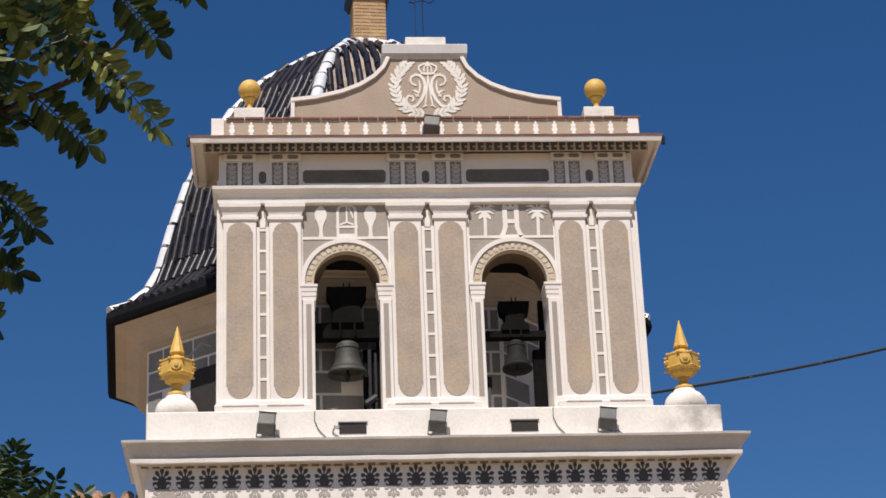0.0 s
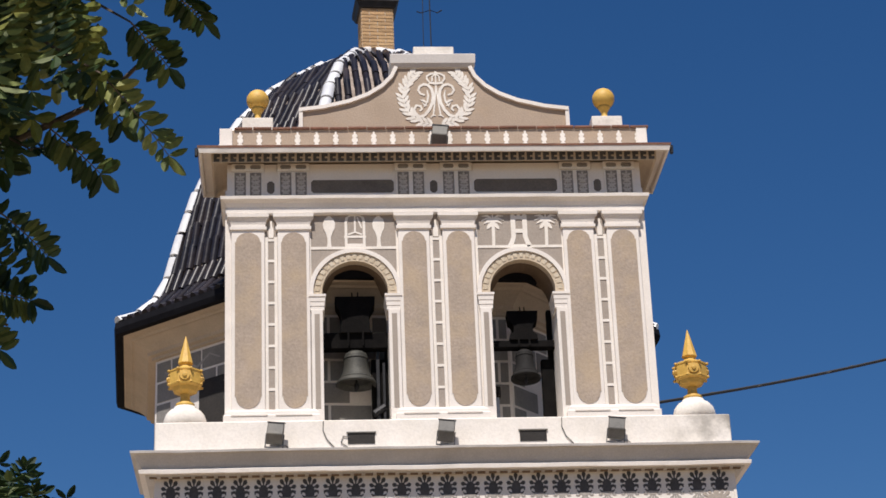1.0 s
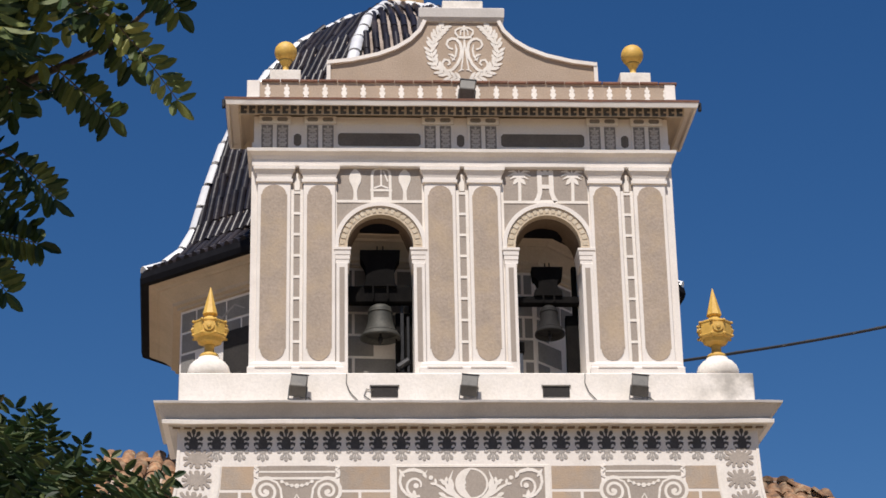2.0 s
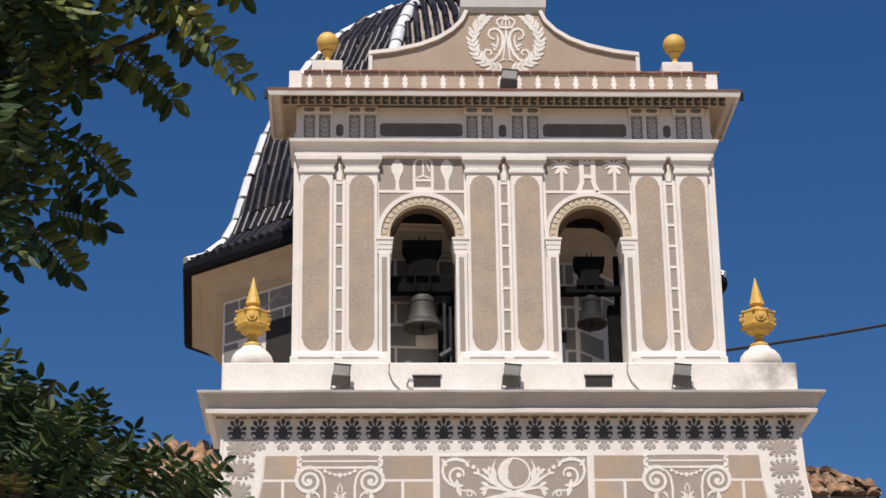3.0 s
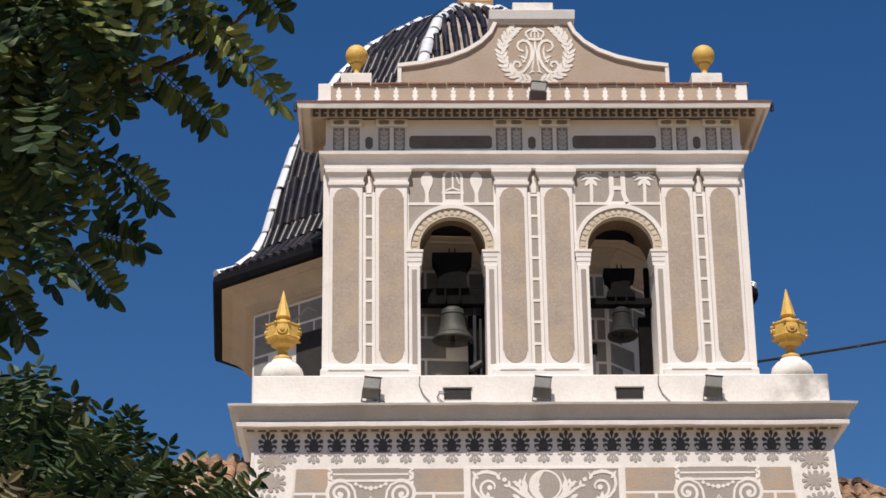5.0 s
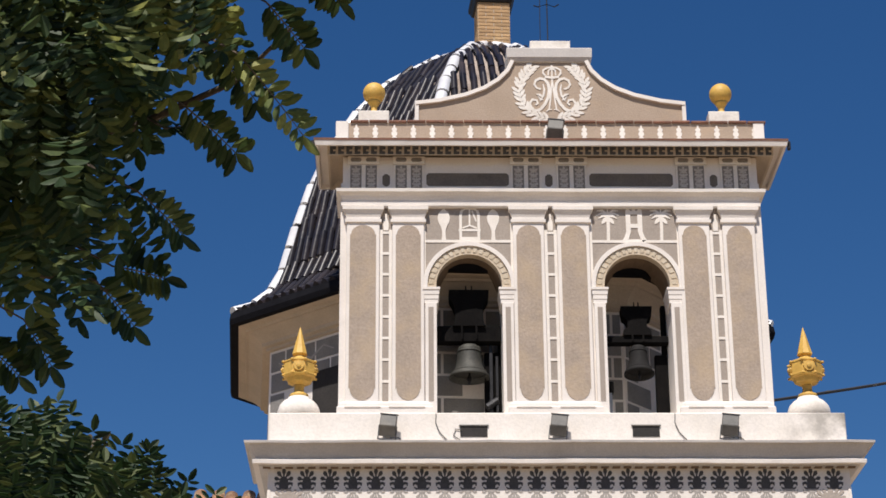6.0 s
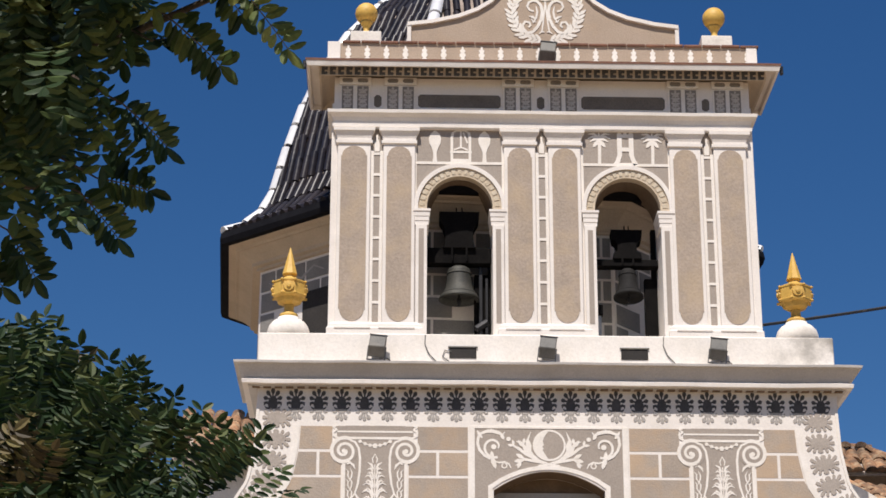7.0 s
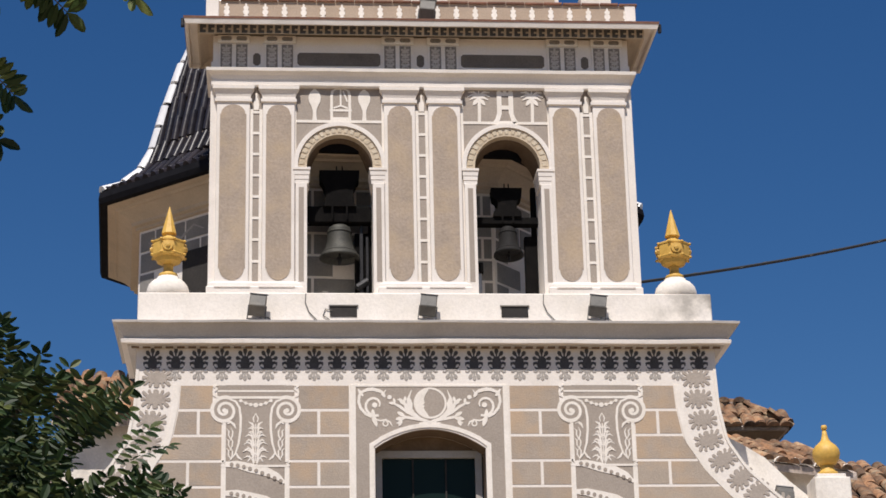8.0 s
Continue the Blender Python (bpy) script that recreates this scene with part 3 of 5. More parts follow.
def palmette_foot():
    bm = B()
    plate(bm, [(-0.055, 0.0), (0.055, 0.0), (0.04, -0.045), (-0.04, -0.045)], -0.005, 0.002)
    for a in (-90, -56, -124):
        petal(bm, 0.02 * math.cos(radians(a)), -0.02 + 0.02 * math.sin(radians(a)), a, 0.108, 0.05, -0.005, 0.002, True)
    for s in (-1, 1):
        ribbon(bm, [(s * 0.05, -0.005), (s * 0.085, -0.04), (s * 0.112, -0.035), (s * 0.117, -0.008)], 0.019, -0.005, 0.002, 1, 0.3)
    return mesh_of("palmette_foot", bm, PALEORN)


def side_palmette():
    """A cartouche of scratched stucco with curling claws all round, cut as one outline."""
    pts = []
    for sx, sz in ((1, 1), (-1, 1), (-1, -1), (1, -1)):
        q = [(0.178, 0.0), (0.176, 0.018), (0.15, 0.022), (0.118, 0.012), (0.112, 0.03), (0.15, 0.05), (0.168, 0.078), (0.15, 0.098), (0.125, 0.085), (0.092, 0.052),
             (0.075, 0.062), (0.098, 0.09), (0.09, 0.116), (0.066, 0.112), (0.05, 0.068), (0.03, 0.064), (0.034, 0.1), (0.016, 0.118)]
        q = [(x * sx, z * sz) for x, z in q]
        pts += q if sx * sz > 0 else q[::-1]
    out = []
    for p in pts:
        if not out or math.hypot(p[0] - out[-1][0], p[1] - out[-1][1]) > 0.004:
            out.append(p)
    if math.hypot(out[0][0] - out[-1][0], out[0][1] - out[-1][1]) < 0.004:
        out.pop()
    return mesh_of("side_palmette", plate(B(), out, -0.006, 0.002), PALE2)


pt, pf, ps = palmette_top(), palmette_foot(), side_palmette()
for i in range(25):
    x = -3.325 + i * 0.2768
    piece("palmette", pt, facade, pose(x, FY, 9.11) @ Matrix.Diagonal((0.86, 1, 1, 1)))
    if 0 < i < 24:
        piece("palmette_foot", pf, facade, pose(x, FY, 8.985) @ Matrix.Diagonal((0.9, 1, 1, 1)))
for s in (-1, 1):
    z = 8.87
    while z > 6.6:
        slope = (flare(z - 0.05) - flare(z + 0.05)) / 0.1
        piece("side_palmette", ps, facade, pose(s * (flare(z) - 0.26 + 0.04 * slope), FY, z, 0, -s * math.degrees(math.atan(slope)) * 0.85, 0))
        z -= 0.262 / math.sqrt(1 + slope * slope)
    edge = [(s * (flare(q) - 0.02), q) for q in np.linspace(9.0, 6.5, 30)]
    part("band_edge", ribbon(B(), edge, 0.035, OF - 0.002, OB), LIME, facade)
    edge = [(s * (inner(q)), q) for q in np.linspace(8.78, 6.5, 30)]
    part("band_edge", ribbon(B(), edge, 0.07, OF, OB), LIME, facade)

# lower cornice: grey cove between two white edges
CX = 3.52
part("lower_cornice", ring(B(), -CX, CX, FY, 1.1, [(0.06, 9.235), (0.10, 9.24), (0.10, 9.255), (0.135, 9.26), (0.135, 9.305), (0.125, 9.31), (0.17, 9.385), (0.22, 9.46), (0.235, 9.482), (0.275, 9.486), (0.28, 9.513), (0.26, 9.52), (0.0, 9.58)], 0.008),
     LEDGE, facade, "grey cement cornice with a thin weathered lip")
part("cornice_fillet", ring(B(), -CX, CX, FY, 1.1, [(0.13, 9.255), (0.175, 9.258), (0.18, 9.303), (0.165, 9.314), (0.12, 9.316)], 0.01), WHITE, facade, "white cornice fillet")
dn = B()
box(dn, -0.045, 0.045, -0.02, 0.03, -0.01, 0.012)
dnm = mesh_of("dentil", dn, BROWNREV)
for i in range(53):
    piece("dentil", dnm, facade, pose(-3.53 + i * 0.1358, FY - 0.075, 9.235))


# ---- bell gable ----
gable = thing("bell_gable", (0, 0.5, 9.58), "two-arched bell gable of white plaster and brown pebbled panels", "bell gable")
WY, BY = 0.05, 0.70                          # front and back of the gable wall
part("plinth", box(B(), -3.52, 3.52, FY, 1.1, 9.56, 9.95, 0.012), PLINTHW, gable, "weathered white plinth with dark rain stains")
# arched wall
AR, AS = 0.416, 11.688
wb = B()
edges = [-2.69, -1.06 - AR, -1.06 + AR, 1.06 - AR, 1.06 + AR, 2.69]
for i in (0, 2, 4):
    box(wb, edges[i], edges[i + 1], WY, BY, 9.95, AS)
box(wb, -2.69, 2.69, WY, BY, AS + AR + 0.02, 13.1)
for cx in (-1.06, 1.06):
    pts = arc(cx, AS, AR, 180, 0, 20)
    for (xa, za), (xb, zb) in zip(pts, pts[1:]):
        v = [wb.verts.new(p) for y in (WY, BY) for p in ((xa, y, za), (xb, y, zb), (xb, y, AS + AR + 0.02), (xa, y, AS + AR + 0.02))]
        for f in ((0, 1, 2, 3), (7, 6, 5, 4), (0, 4, 5, 1)):
            wb.faces.new([v[i] for i in f])
for x0, x1 in ((-2.69, -1.06 - AR), (-1.06 + AR, 1.06 - AR), (1.06 + AR, 2.69)):
    box(wb, x0, x1, WY, BY, AS, AS + AR + 0.02)
bmesh.ops.remove_doubles(wb, verts=wb.verts, dist=1e-4)
part("gable_wall", wb, WHITE, gable, "white plaster wall pierced by two round arches")
# lining of the arches, brown and darker than the wall plaster
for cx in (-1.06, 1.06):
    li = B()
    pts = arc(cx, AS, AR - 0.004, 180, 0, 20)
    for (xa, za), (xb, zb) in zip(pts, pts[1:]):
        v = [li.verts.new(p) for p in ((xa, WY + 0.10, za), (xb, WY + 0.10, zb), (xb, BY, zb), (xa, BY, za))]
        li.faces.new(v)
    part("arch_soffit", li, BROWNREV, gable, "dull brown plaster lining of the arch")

PF = 0.0                                     # pilaster face
PIL = [(-2.61, -2.19), (-2.03, -1.625), (-0.50, -0.10), (0.065, 0.475), (1.61, 2.01), (2.175, 2.59)]


def stadium(x0, x1, z0, z1, n=10):
    r = (x1 - x0) / 2
    cx = (x0 + x1) / 2
    return arc(cx, z0 + r * 0.86, r, 180, 360, n, r * 0.86) + arc(cx, z1 - r * 0.86, r, 0, 180, n, r * 0.86)


for x0, x1 in PIL:
    pil = part("pilaster", box(B(), x0, x1, PF, WY + 0.002, 9.95, 12.735, 0.008), WHITE, gable, "white plaster pilaster")
    e = 0.045
    # shouldered panel: rounded ends narrower than the sides
    pts = [(x0 + e, 10.30)] + arc((x0 + x1) / 2, 10.31, (x1 - x0) / 2 - e - 0.012, 180, 360, 12, 0.16) + [(x1 - e, 10.30), (x1 - e, 12.36)] + \
        arc((x0 + x1) / 2, 12.36, (x1 - x0) / 2 - e - 0.012, 0, 180, 12, 0.13) + [(x0 + e, 12.36)]
    part("panel", plate(B(), pts, PF - 0.004, PF + 0.002), STUCCO, pil, "brown pebbled stucco panel with rounded ends")
    part("capital", ring(B(), x0, x1, PF, WY, [(0.0, 12.52), (0.022, 12.527), (0.024, 12.567), (0.006, 12.574), (0.008, 12.60), (0.022, 12.645), (0.044, 12.684), (0.052, 12.69), (0.054, 12.733), (0.03, 12.738)], 0.004),
         WHITE, pil, "moulded white capital")
# pedestals under each pair
for x0, x1 in ((-2.63, -1.60), (-0.52, 0.49), (1.59, 2.61)):
    ped = part("pedestal", ring(B(), x0, x1, PF - 0.01, WY, [(0.075, 9.945), (0.075, 10.035), (0.06, 10.05), (0.055, 10.09), (0.03, 10.105), (0.0, 10.13)]), WHITE, gable, "white pilaster pedestal")
    xm = (x0 + x1) / 2
    for a, c in ((x0 + 0.02, xm - 0.05), (xm + 0.05, x1 - 0.02)):
        part("pedestal_moulding", box(B(), a, c, PF - 0.095, PF - 0.08, 10.025, 10.05, 0.004), WHITE, ped)

# ladder fields between the pilasters of a pair
for x0, x1 in ((-2.19, -2.03), (-0.10, 0.065), (2.01, 2.175)):
    field = part("ladder_field", box(B(), x0 + 0.002, x1 - 0.002, WY - 0.012, WY + 0.001, 10.08, 12.735), GREYST, gable, "narrow grey-brown field with white rungs")
    f = B()
    for x in (x0 + 0.022, x1 - 0.022):
        box(f, x - 0.02, x + 0.02, WY - 0.022, WY - 0.011, 10.08, 12.44, 0.003)
    for k in range(9):
        z = 10.12 + k * 0.285
        box(f, x0 + 0.04, x1 - 0.04, WY - 0.020, WY - 0.011, z - 0.017, z + 0.017)
    xm = (x0 + x1) / 2
    hb = [(0.03, 12.43), (0.034, 12.50), (0.03, 12.55), (0.012, 12.60), (0.012, 12.66)]
    plate(f, [(xm + a, z) for a, z in hb] + [(xm - a, z) for a, z in hb[::-1]], WY - 0.020, WY - 0.011)
    part("rung", f, LIME, field, "white lime ladder lines")

# arch faces, imposts, jamb strips and the pictured panels above
for cx in (-1.06, 1.06):
    xl, xr = cx - 0.565, cx + 0.55
    bk = B()
    pts = arc(cx, AS, 0.56, 180, 0, 20, 0.545)
    band(bk, pts, [(x, 12.76) for x, z in pts], WY - 0.006, WY + 0.001)
    panel = part("picture_panel", bk, GREYST, gable, "grey-brown panel over the arch")
    F, K = WY - 0.012, WY - 0.004
    for x in (xl, xr):
        part("white_line", box(B(), x - 0.018, x + 0.018, F, K, AS, 12.6), LIME, panel)
    part("white_line", box(B(), xl + 0.018, xr - 0.018, F - 0.002, K, 12.268, 12.303), LIME, panel)
    av = B()
    pts_o, pts_i = ([(cx - r, AS - 0.045)] + arc(cx, AS, r, 180, 0, 32) + [(cx + r, AS - 0.045)] for r in (0.58, 0.525))
    band(av, pts_i, pts_o, WY - 0.045, WY + 0.001)
    part("archivolt", av, WHITE, gable, "white arch moulding")
    ai = B()
    pts_o, pts_i = ([(cx - r, AS - 0.045)] + arc(cx, AS, r, 180, 0, 32) + [(cx + r, AS - 0.045)] for r in (0.527, AR - 0.002))
    band(ai, pts_i, pts_o, WY - 0.022, WY + 0.10)
    inner_arch = part("inner_arch", ai, CREAMARCH, gable, "cream arch face with painted stones")
    vs = B()
    plate(vs, [(-0.021, -0.032), (0.021, -0.032), (0.027, 0.032), (-0.027, 0.032)], -0.004, 0.001)
    vm = mesh_of("voussoir", vs, VOUSS) if cx < 0 else bpy.data.meshes["voussoir"]
    for i in range(19):
        a = 176 - i * (172 / 18)
        piece("voussoir", vm, inner_arch, pose(cx + 0.475 * math.cos(radians(a)), WY - 0.022, AS + 0.475 * math.sin(radians(a)), 0, 90 - a, 0))
    for s in (-1, 1):
        a, c = sorted((cx + s * (AR - 0.045), cx + s * 0.585))
        imp = part("impost", ring(B(), a + 0.03, c - 0.03, WY - 0.03, BY - 0.3, [(0.0, 11.43), (0.008, 11.435), (0.008, 11.485), (0.014, 11.49), (0.014, 11.54), (0.02, 11.55), (0.022, 11.605), (0.032, 11.615), (0.032, 11.645), (0.0, 11.648)]), WHITE, gable, "moulded white impost")
        a, c = sorted((cx + s * (AR - 0.005), cx + s * 0.555))
        js = part("jamb_strip", box(B(), a, c, WY - 0.045, WY + 0.002, 9.95, 11.44, 0.004), WHITE, gable, "white jamb strip")
        part("jamb_panel", box(B(), a + 0.04, c - 0.04, WY - 0.049, WY - 0.044, 10.14, 11.38), GREYST, js)
# pictures: bottles and cage, palms and tower
F, K = WY - 0.011, WY - 0.004
for dx in (-0.30, 0.33):
    q = B()
    cx = -1.075 + dx
    half = [(0.03, 12.30), (0.022, 12.36), (0.022, 12.43), (0.04, 12.49), (0.072, 12.56), (0.078, 12.62), (0.06, 12.68), (0.03, 12.71), (0.014, 12.73)]
    plate(q, [(cx + a, z) for a, z in half] + [(cx - a, z) for a, z in half[::-1]], F, K)
    part("painted_bottle", q, LIME, gable, "white lime bottle shape")
q = B()
cx = -1.045
ribbon(q, [(cx - 0.115, 12.30), (cx - 0.115, 12.64), (cx - 0.10, 12.71)], 0.034, F, K)
ribbon(q, [(cx + 0.115, 12.30), (cx + 0.115, 12.64), (cx + 0.10, 12.71)], 0.034, F, K)
ribbon(q, [(cx - 0.10, 12.71), (cx - 0.05, 12.735), (cx + 0.05, 12.735), (cx + 0.10, 12.71)], 0.02, F, K)
ribbon(q, [(cx - 0.14, 12.44), (cx + 0.14, 12.44)], 0.03, F, K)
ribbon(q, [(cx - 0.09, 12.47), (cx, 12.505), (cx + 0.09, 12.47)], 0.022, F, K)
ribbon(q, [(cx, 12.50), (cx, 12.75)], 0.022, F, K)
ribbon(q, [(cx + 0.03, 12.71), (cx + 0.085, 12.56)], 0.02, F, K)
ribbon(q, [(cx - 0.11, 12.325), (cx + 0.11, 12.325)], 0.04, F, K)
part("painted_cage", q, LIME, gable, "white lime outline of a cage")
for dx in (-0.34, 0.34):
    q = B()
    cx = 1.06 + dx
    ribbon(q, [(cx, 12.30), (cx + 0.005, 12.5), (cx, 12.68)], 0.04, F, K)
    ribbon(q, [(cx, 12.68), (cx, 12.75)], 0.025, F, K, 1, 0.3)
    for s in (-1, 1):
        ribbon(q, [(cx, 12.66), (cx + s * 0.07, 12.715), (cx + s * 0.14, 12.71)], 0.03, F, K, 1, 0.2)
        ribbon(q, [(cx, 12.65), (cx + s * 0.08, 12.675), (cx + s * 0.145, 12.645)], 0.03, F, K, 1, 0.2)
        ribbon(q, [(cx, 12.64), (cx + s * 0.07, 12.635), (cx + s * 0.12, 12.60)], 0.03, F, K, 1, 0.2)
        petal(q, cx, 12.63, -90 + s * 38, 0.13, 0.055, F, K)
    part("painted_palm", q, LIME, gable, "white lime palm tree")
q = B()
cx = 1.055
for s in (-1, 1):
    ribbon(q, [(cx + s * 0.13, 12.29), (cx + s * 0.10, 12.34), (cx + s * 0.075, 12.42), (cx + s * 0.075, 12.72)], 0.06, F, K)
ribbon(q, [(cx - 0.09, 12.685), (cx + 0.09, 12.685)], 0.045, F, K)
ribbon(q, [(cx - 0.08, 12.50), (cx + 0.08, 12.50)], 0.055, F, K)
for i in (-1, 0, 1):
    box(q, cx + i * 0.075 - 0.02, cx + i * 0.075 + 0.02, F, K, 12.70, 12.755)
box(q, cx - 0.14, cx + 0.14, F, K, 12.285, 12.315)
part("painted_tower", q, LIME, gable, "white lime tower with battlements")

# entablature
part("architrave", ring(B(), -2.66, 2.66, PF, BY, [(0.0, 12.734), (0.004, 12.742), (0.02, 12.752), (0.022, 12.797), (0.004, 12.803), (0.006, 12.84), (0.03, 12.885), (0.07, 12.918), (0.085, 12.924), (0.09, 12.967), (0.0, 12.99)], 0.008),
     WHITE, gable, "moulded white architrave")
part("frieze", box(B(), -2.665, 2.665, PF, BY, 12.955, 13.44), WHITE, gable, "white plaster frieze")


def octo(x0, x1, z0, z1, e):
    return [(x0 + e, z0), (x1 - e, z0), (x1, z0 + e), (x1, z1 - e), (x1 - e, z1), (x0 + e, z1), (x0, z1 - e), (x0, z0 + e)]


def frieze_bracket(cx):
    b = part("frieze_bracket", box(B(), cx - 0.195, cx + 0.195, PF - 0.02, PF + 0.002, 12.985, 13.33, 0.004), LIME, gable, "white bracket with grey patterned fields")
    cap = box(B(), cx - 0.205, cx + 0.205, PF - 0.05, PF - 0.019, 13.33, 13.435, 0.006)
    part("bracket_cap", cap, LIME, b)
    for s in (-1, 1):
        x = cx + s * 0.098
        part("cap_field", plate(B(), octo(x - 0.068, x + 0.068, 13.355, 13.41, 0.016), PF - 0.054, PF - 0.049), BRFIELD, b)
        bf = part("bracket_field", box(B(), x - 0.072, x + 0.072, PF - 0.024, PF - 0.019, 13.0, 13.315), BRFIELD, b, "grey patterned field")
        o = B()
        F1, K1 = PF - 0.028, PF - 0.023
        ribbon(o, [(x, 13.01), (x, 13.28)], 0.014, F1, K1)
        for k in range(4):
            z = 13.035 + k * 0.068
            for v in (-1, 1):
                petal(o, x, z, 90 - v * 62, 0.066, 0.036, F1, K1)
                petal(o, x, z - 0.012, 90 - v * 100, 0.05, 0.022, F1, K1)
        petal(o, x, 13.255, 90, 0.055, 0.03, F1, K1)
        part("field_ornament", o, BRLIGHT, bf)


for cx in (-2.40, -1.82, -0.315, 0.27, 1.81, 2.385):
    frieze_bracket(cx)


for x0, x1 in ((-1.595, -0.535), (0.50, 1.575)):
    part("frieze_panel", plate(B(), octo(x0, x1, 13.035, 13.215, 0.03), PF - 0.004, PF + 0.002), FRPANEL, gable, "long grey-brown frieze panel")
for cx in (-2.11, -0.022, 2.10):
    part("frieze_medallion", plate(B(), octo(cx - 0.048, cx + 0.048, 13.03, 13.20, 0.03), PF - 0.005, PF + 0.002), FRPANEL, gable, "small grey eight-sided medallion")
part("upper_cornice", ring(B(), -2.665, 2.665, PF, BY, [(0.0, 13.475), (0.07, 13.468), (0.13, 13.435), (0.172, 13.39), (0.195, 13.384), (0.195, 13.515), (0.2, 13.53)]), CREAM, gable, "cream coved cornice")
part("cornice_lip", ring(B(), -2.665, 2.665, PF, BY, [(0.197, 13.512), (0.30, 13.508), (0.315, 13.456), (0.345, 13.452), (0.36, 13.508), (0.36, 13.535), (0.30, 13.55), (0.0, 13.62)], 0.006), WHITE, gable, "thin white cornice lip")
part("cornice_edge", ring(B(), -2.665, 2.665, PF, BY, [(0.29, 13.53), (0.366, 13.515), (0.37, 13.545), (0.29, 13.575)], 0.006), COPPER, gable, "thin brown tile edge on the cornice")
dk = B()
plate(dk, [(-0.04, -0.038), (0.03, -0.038), (0.036, -0.022), (0.03, -0.01), (0.004, -0.012), (-0.004, -0.002), (0.004, 0.01), (0.036, 0.008), (0.04, 0.038), (-0.04, 0.04)], -0.006, 0.002)
dkm = mesh_of("cornice_key", dk, DARKORN)
for i in range(54):
    piece("cornice_key", dkm, gable, pose(-2.79 + i * 0.1055, PF - 0.196, 13.447) @ Matrix.Diagonal((1, 1, 1.4, 1)))

for s in (-1, 1):
    sp = B()
    box(sp, s * 3.045 - 0.02, s * 3.045 + 0.02, -0.33, -0.27, 13.42, 13.53, 0.006)
    part("rain_spout", sp, IRON, gable, "short dark rain spout")

# parapet with white balusters in relief, tile coping
par = part("parapet", box(B(), -2.74, 2.78, 0.02, 0.5, 13.60, 13.945), PEDST, gable, "pinkish stucco parapet band")
bl = B()
half = [(0.012, -0.115), (0.03, -0.09), (0.034, -0.06), (0.016, -0.04), (0.036, -0.02), (0.04, 0.01), (0.02, 0.035), (0.034, 0.05), (0.034, 0.07), (0.014, 0.085), (0.01, 0.12)]
plate(bl, half + [(-a, z) for a, z in half[::-1]], -0.008, 0.002)
blm = mesh_of("relief_baluster", bl, LIME)
for i in range(22):
    piece("relief_baluster", blm, par, pose(-2.50 + i * 0.2465, 0.02, 13.79))
for x0, x1 in ((-2.765, -2.60), (2.66, 2.80)):
    part("parapet_end", box(B(), x0, x1, 0.0, 0.52, 13.60, 13.96, 0.006), WHITE, par, "white corner post")
cop = B()
box(cop, -0.118, 0.118, -0.03, 0.52, -0.012, 0.016, 0.005)
cpm = mesh_of("coping_tile", cop, COPPER)
for i in range(22):
    piece("coping_tile", cpm, par, pose(-2.46 + i * 0.246, 0.02, 13.958 + 0.003 * math.sin(i * 2.3), 0, 0.4 * math.sin(i * 1.7), 0))

# crowning pediment with concave shoulders
CXP = 0.03
side = [(1.765, 14.235), (1.45, 14.275), (1.10, 14.36), (0.86, 14.46), (0.68, 14.58), (0.55, 14.72), (0.485, 14.86)]
outline = [(CXP - 1.765, 13.96)] + [(CXP + 1.765, 13.96)] + [(CXP + x, z) for x, z in side] + [(CXP - x, z) for x, z in side[::-1]]
pedm = part("pediment", plate(B(), outline, 0.06, 0.45), PEDST, gable, "pinkish stucco pediment with concave shoulders")
for s in (-1, 1):
    e = B()
    ribbon(e, [(CXP + s * x, z + 0.005) for x, z in side], 0.05, 0.02, 0.48)
    ribbon(e, [(CXP + s * 1.745, 13.97), (CXP + s * 1.745, 14.24)], 0.05, 0.03, 0.47)
    part("pediment_coping", e, WHITE, pedm, "white edge coping")
part("pediment_slab", ring(B(), CXP - 0.50, CXP + 0.50, 0.06, 0.45, [(0.0, 14.845), (0.03, 14.855), (0.055, 14.90), (0.06, 14.905), (0.065, 15.03), (0.05, 15.045), (0.0, 15.05)]), LEDGE, pedm, "grey cement cap slab")
part("cross_base", box(B(), CXP - 0.245, CXP + 0.29, 0.1, 0.5, 15.045, 15.20, 0.008), OLDWHITE, pedm, "white block for the iron cross")
# wreath and crowned cipher
F, K = 0.052, 0.062
wr = B()
CW = 0.062
for s in (-1, 1):
    stem = [(CW + s * x, z) for x, z in ((0.06, 14.03), (0.20, 14.06), (0.32, 14.14), (0.41, 14.27), (0.44, 14.42), (0.42, 14.56), (0.36, 14.67), (0.28, 14.77))]
    ribbon(wr, stem, 0.02, F, K, 0.6, 0.4)
    for i in range(17):
        u = i / 16 * (len(stem) - 1)
        k = min(int(u), len(stem) - 2)
        x = stem[k][0] + (stem[k + 1][0] - stem[k][0]) * (u - k)
        z = stem[k][1] + (stem[k + 1][1] - stem[k][1]) * (u - k)
        d = math.degrees(math.atan2(stem[k + 1][1] - stem[k][1], stem[k + 1][0] - stem[k][0]))
        for v in (-40, 40):
            petal(wr, x, z, d + v, 0.125, 0.046, F, K)
part("wreath", wr, OLDWHITE, pedm, "raised white laurel wreath")
ci = B()
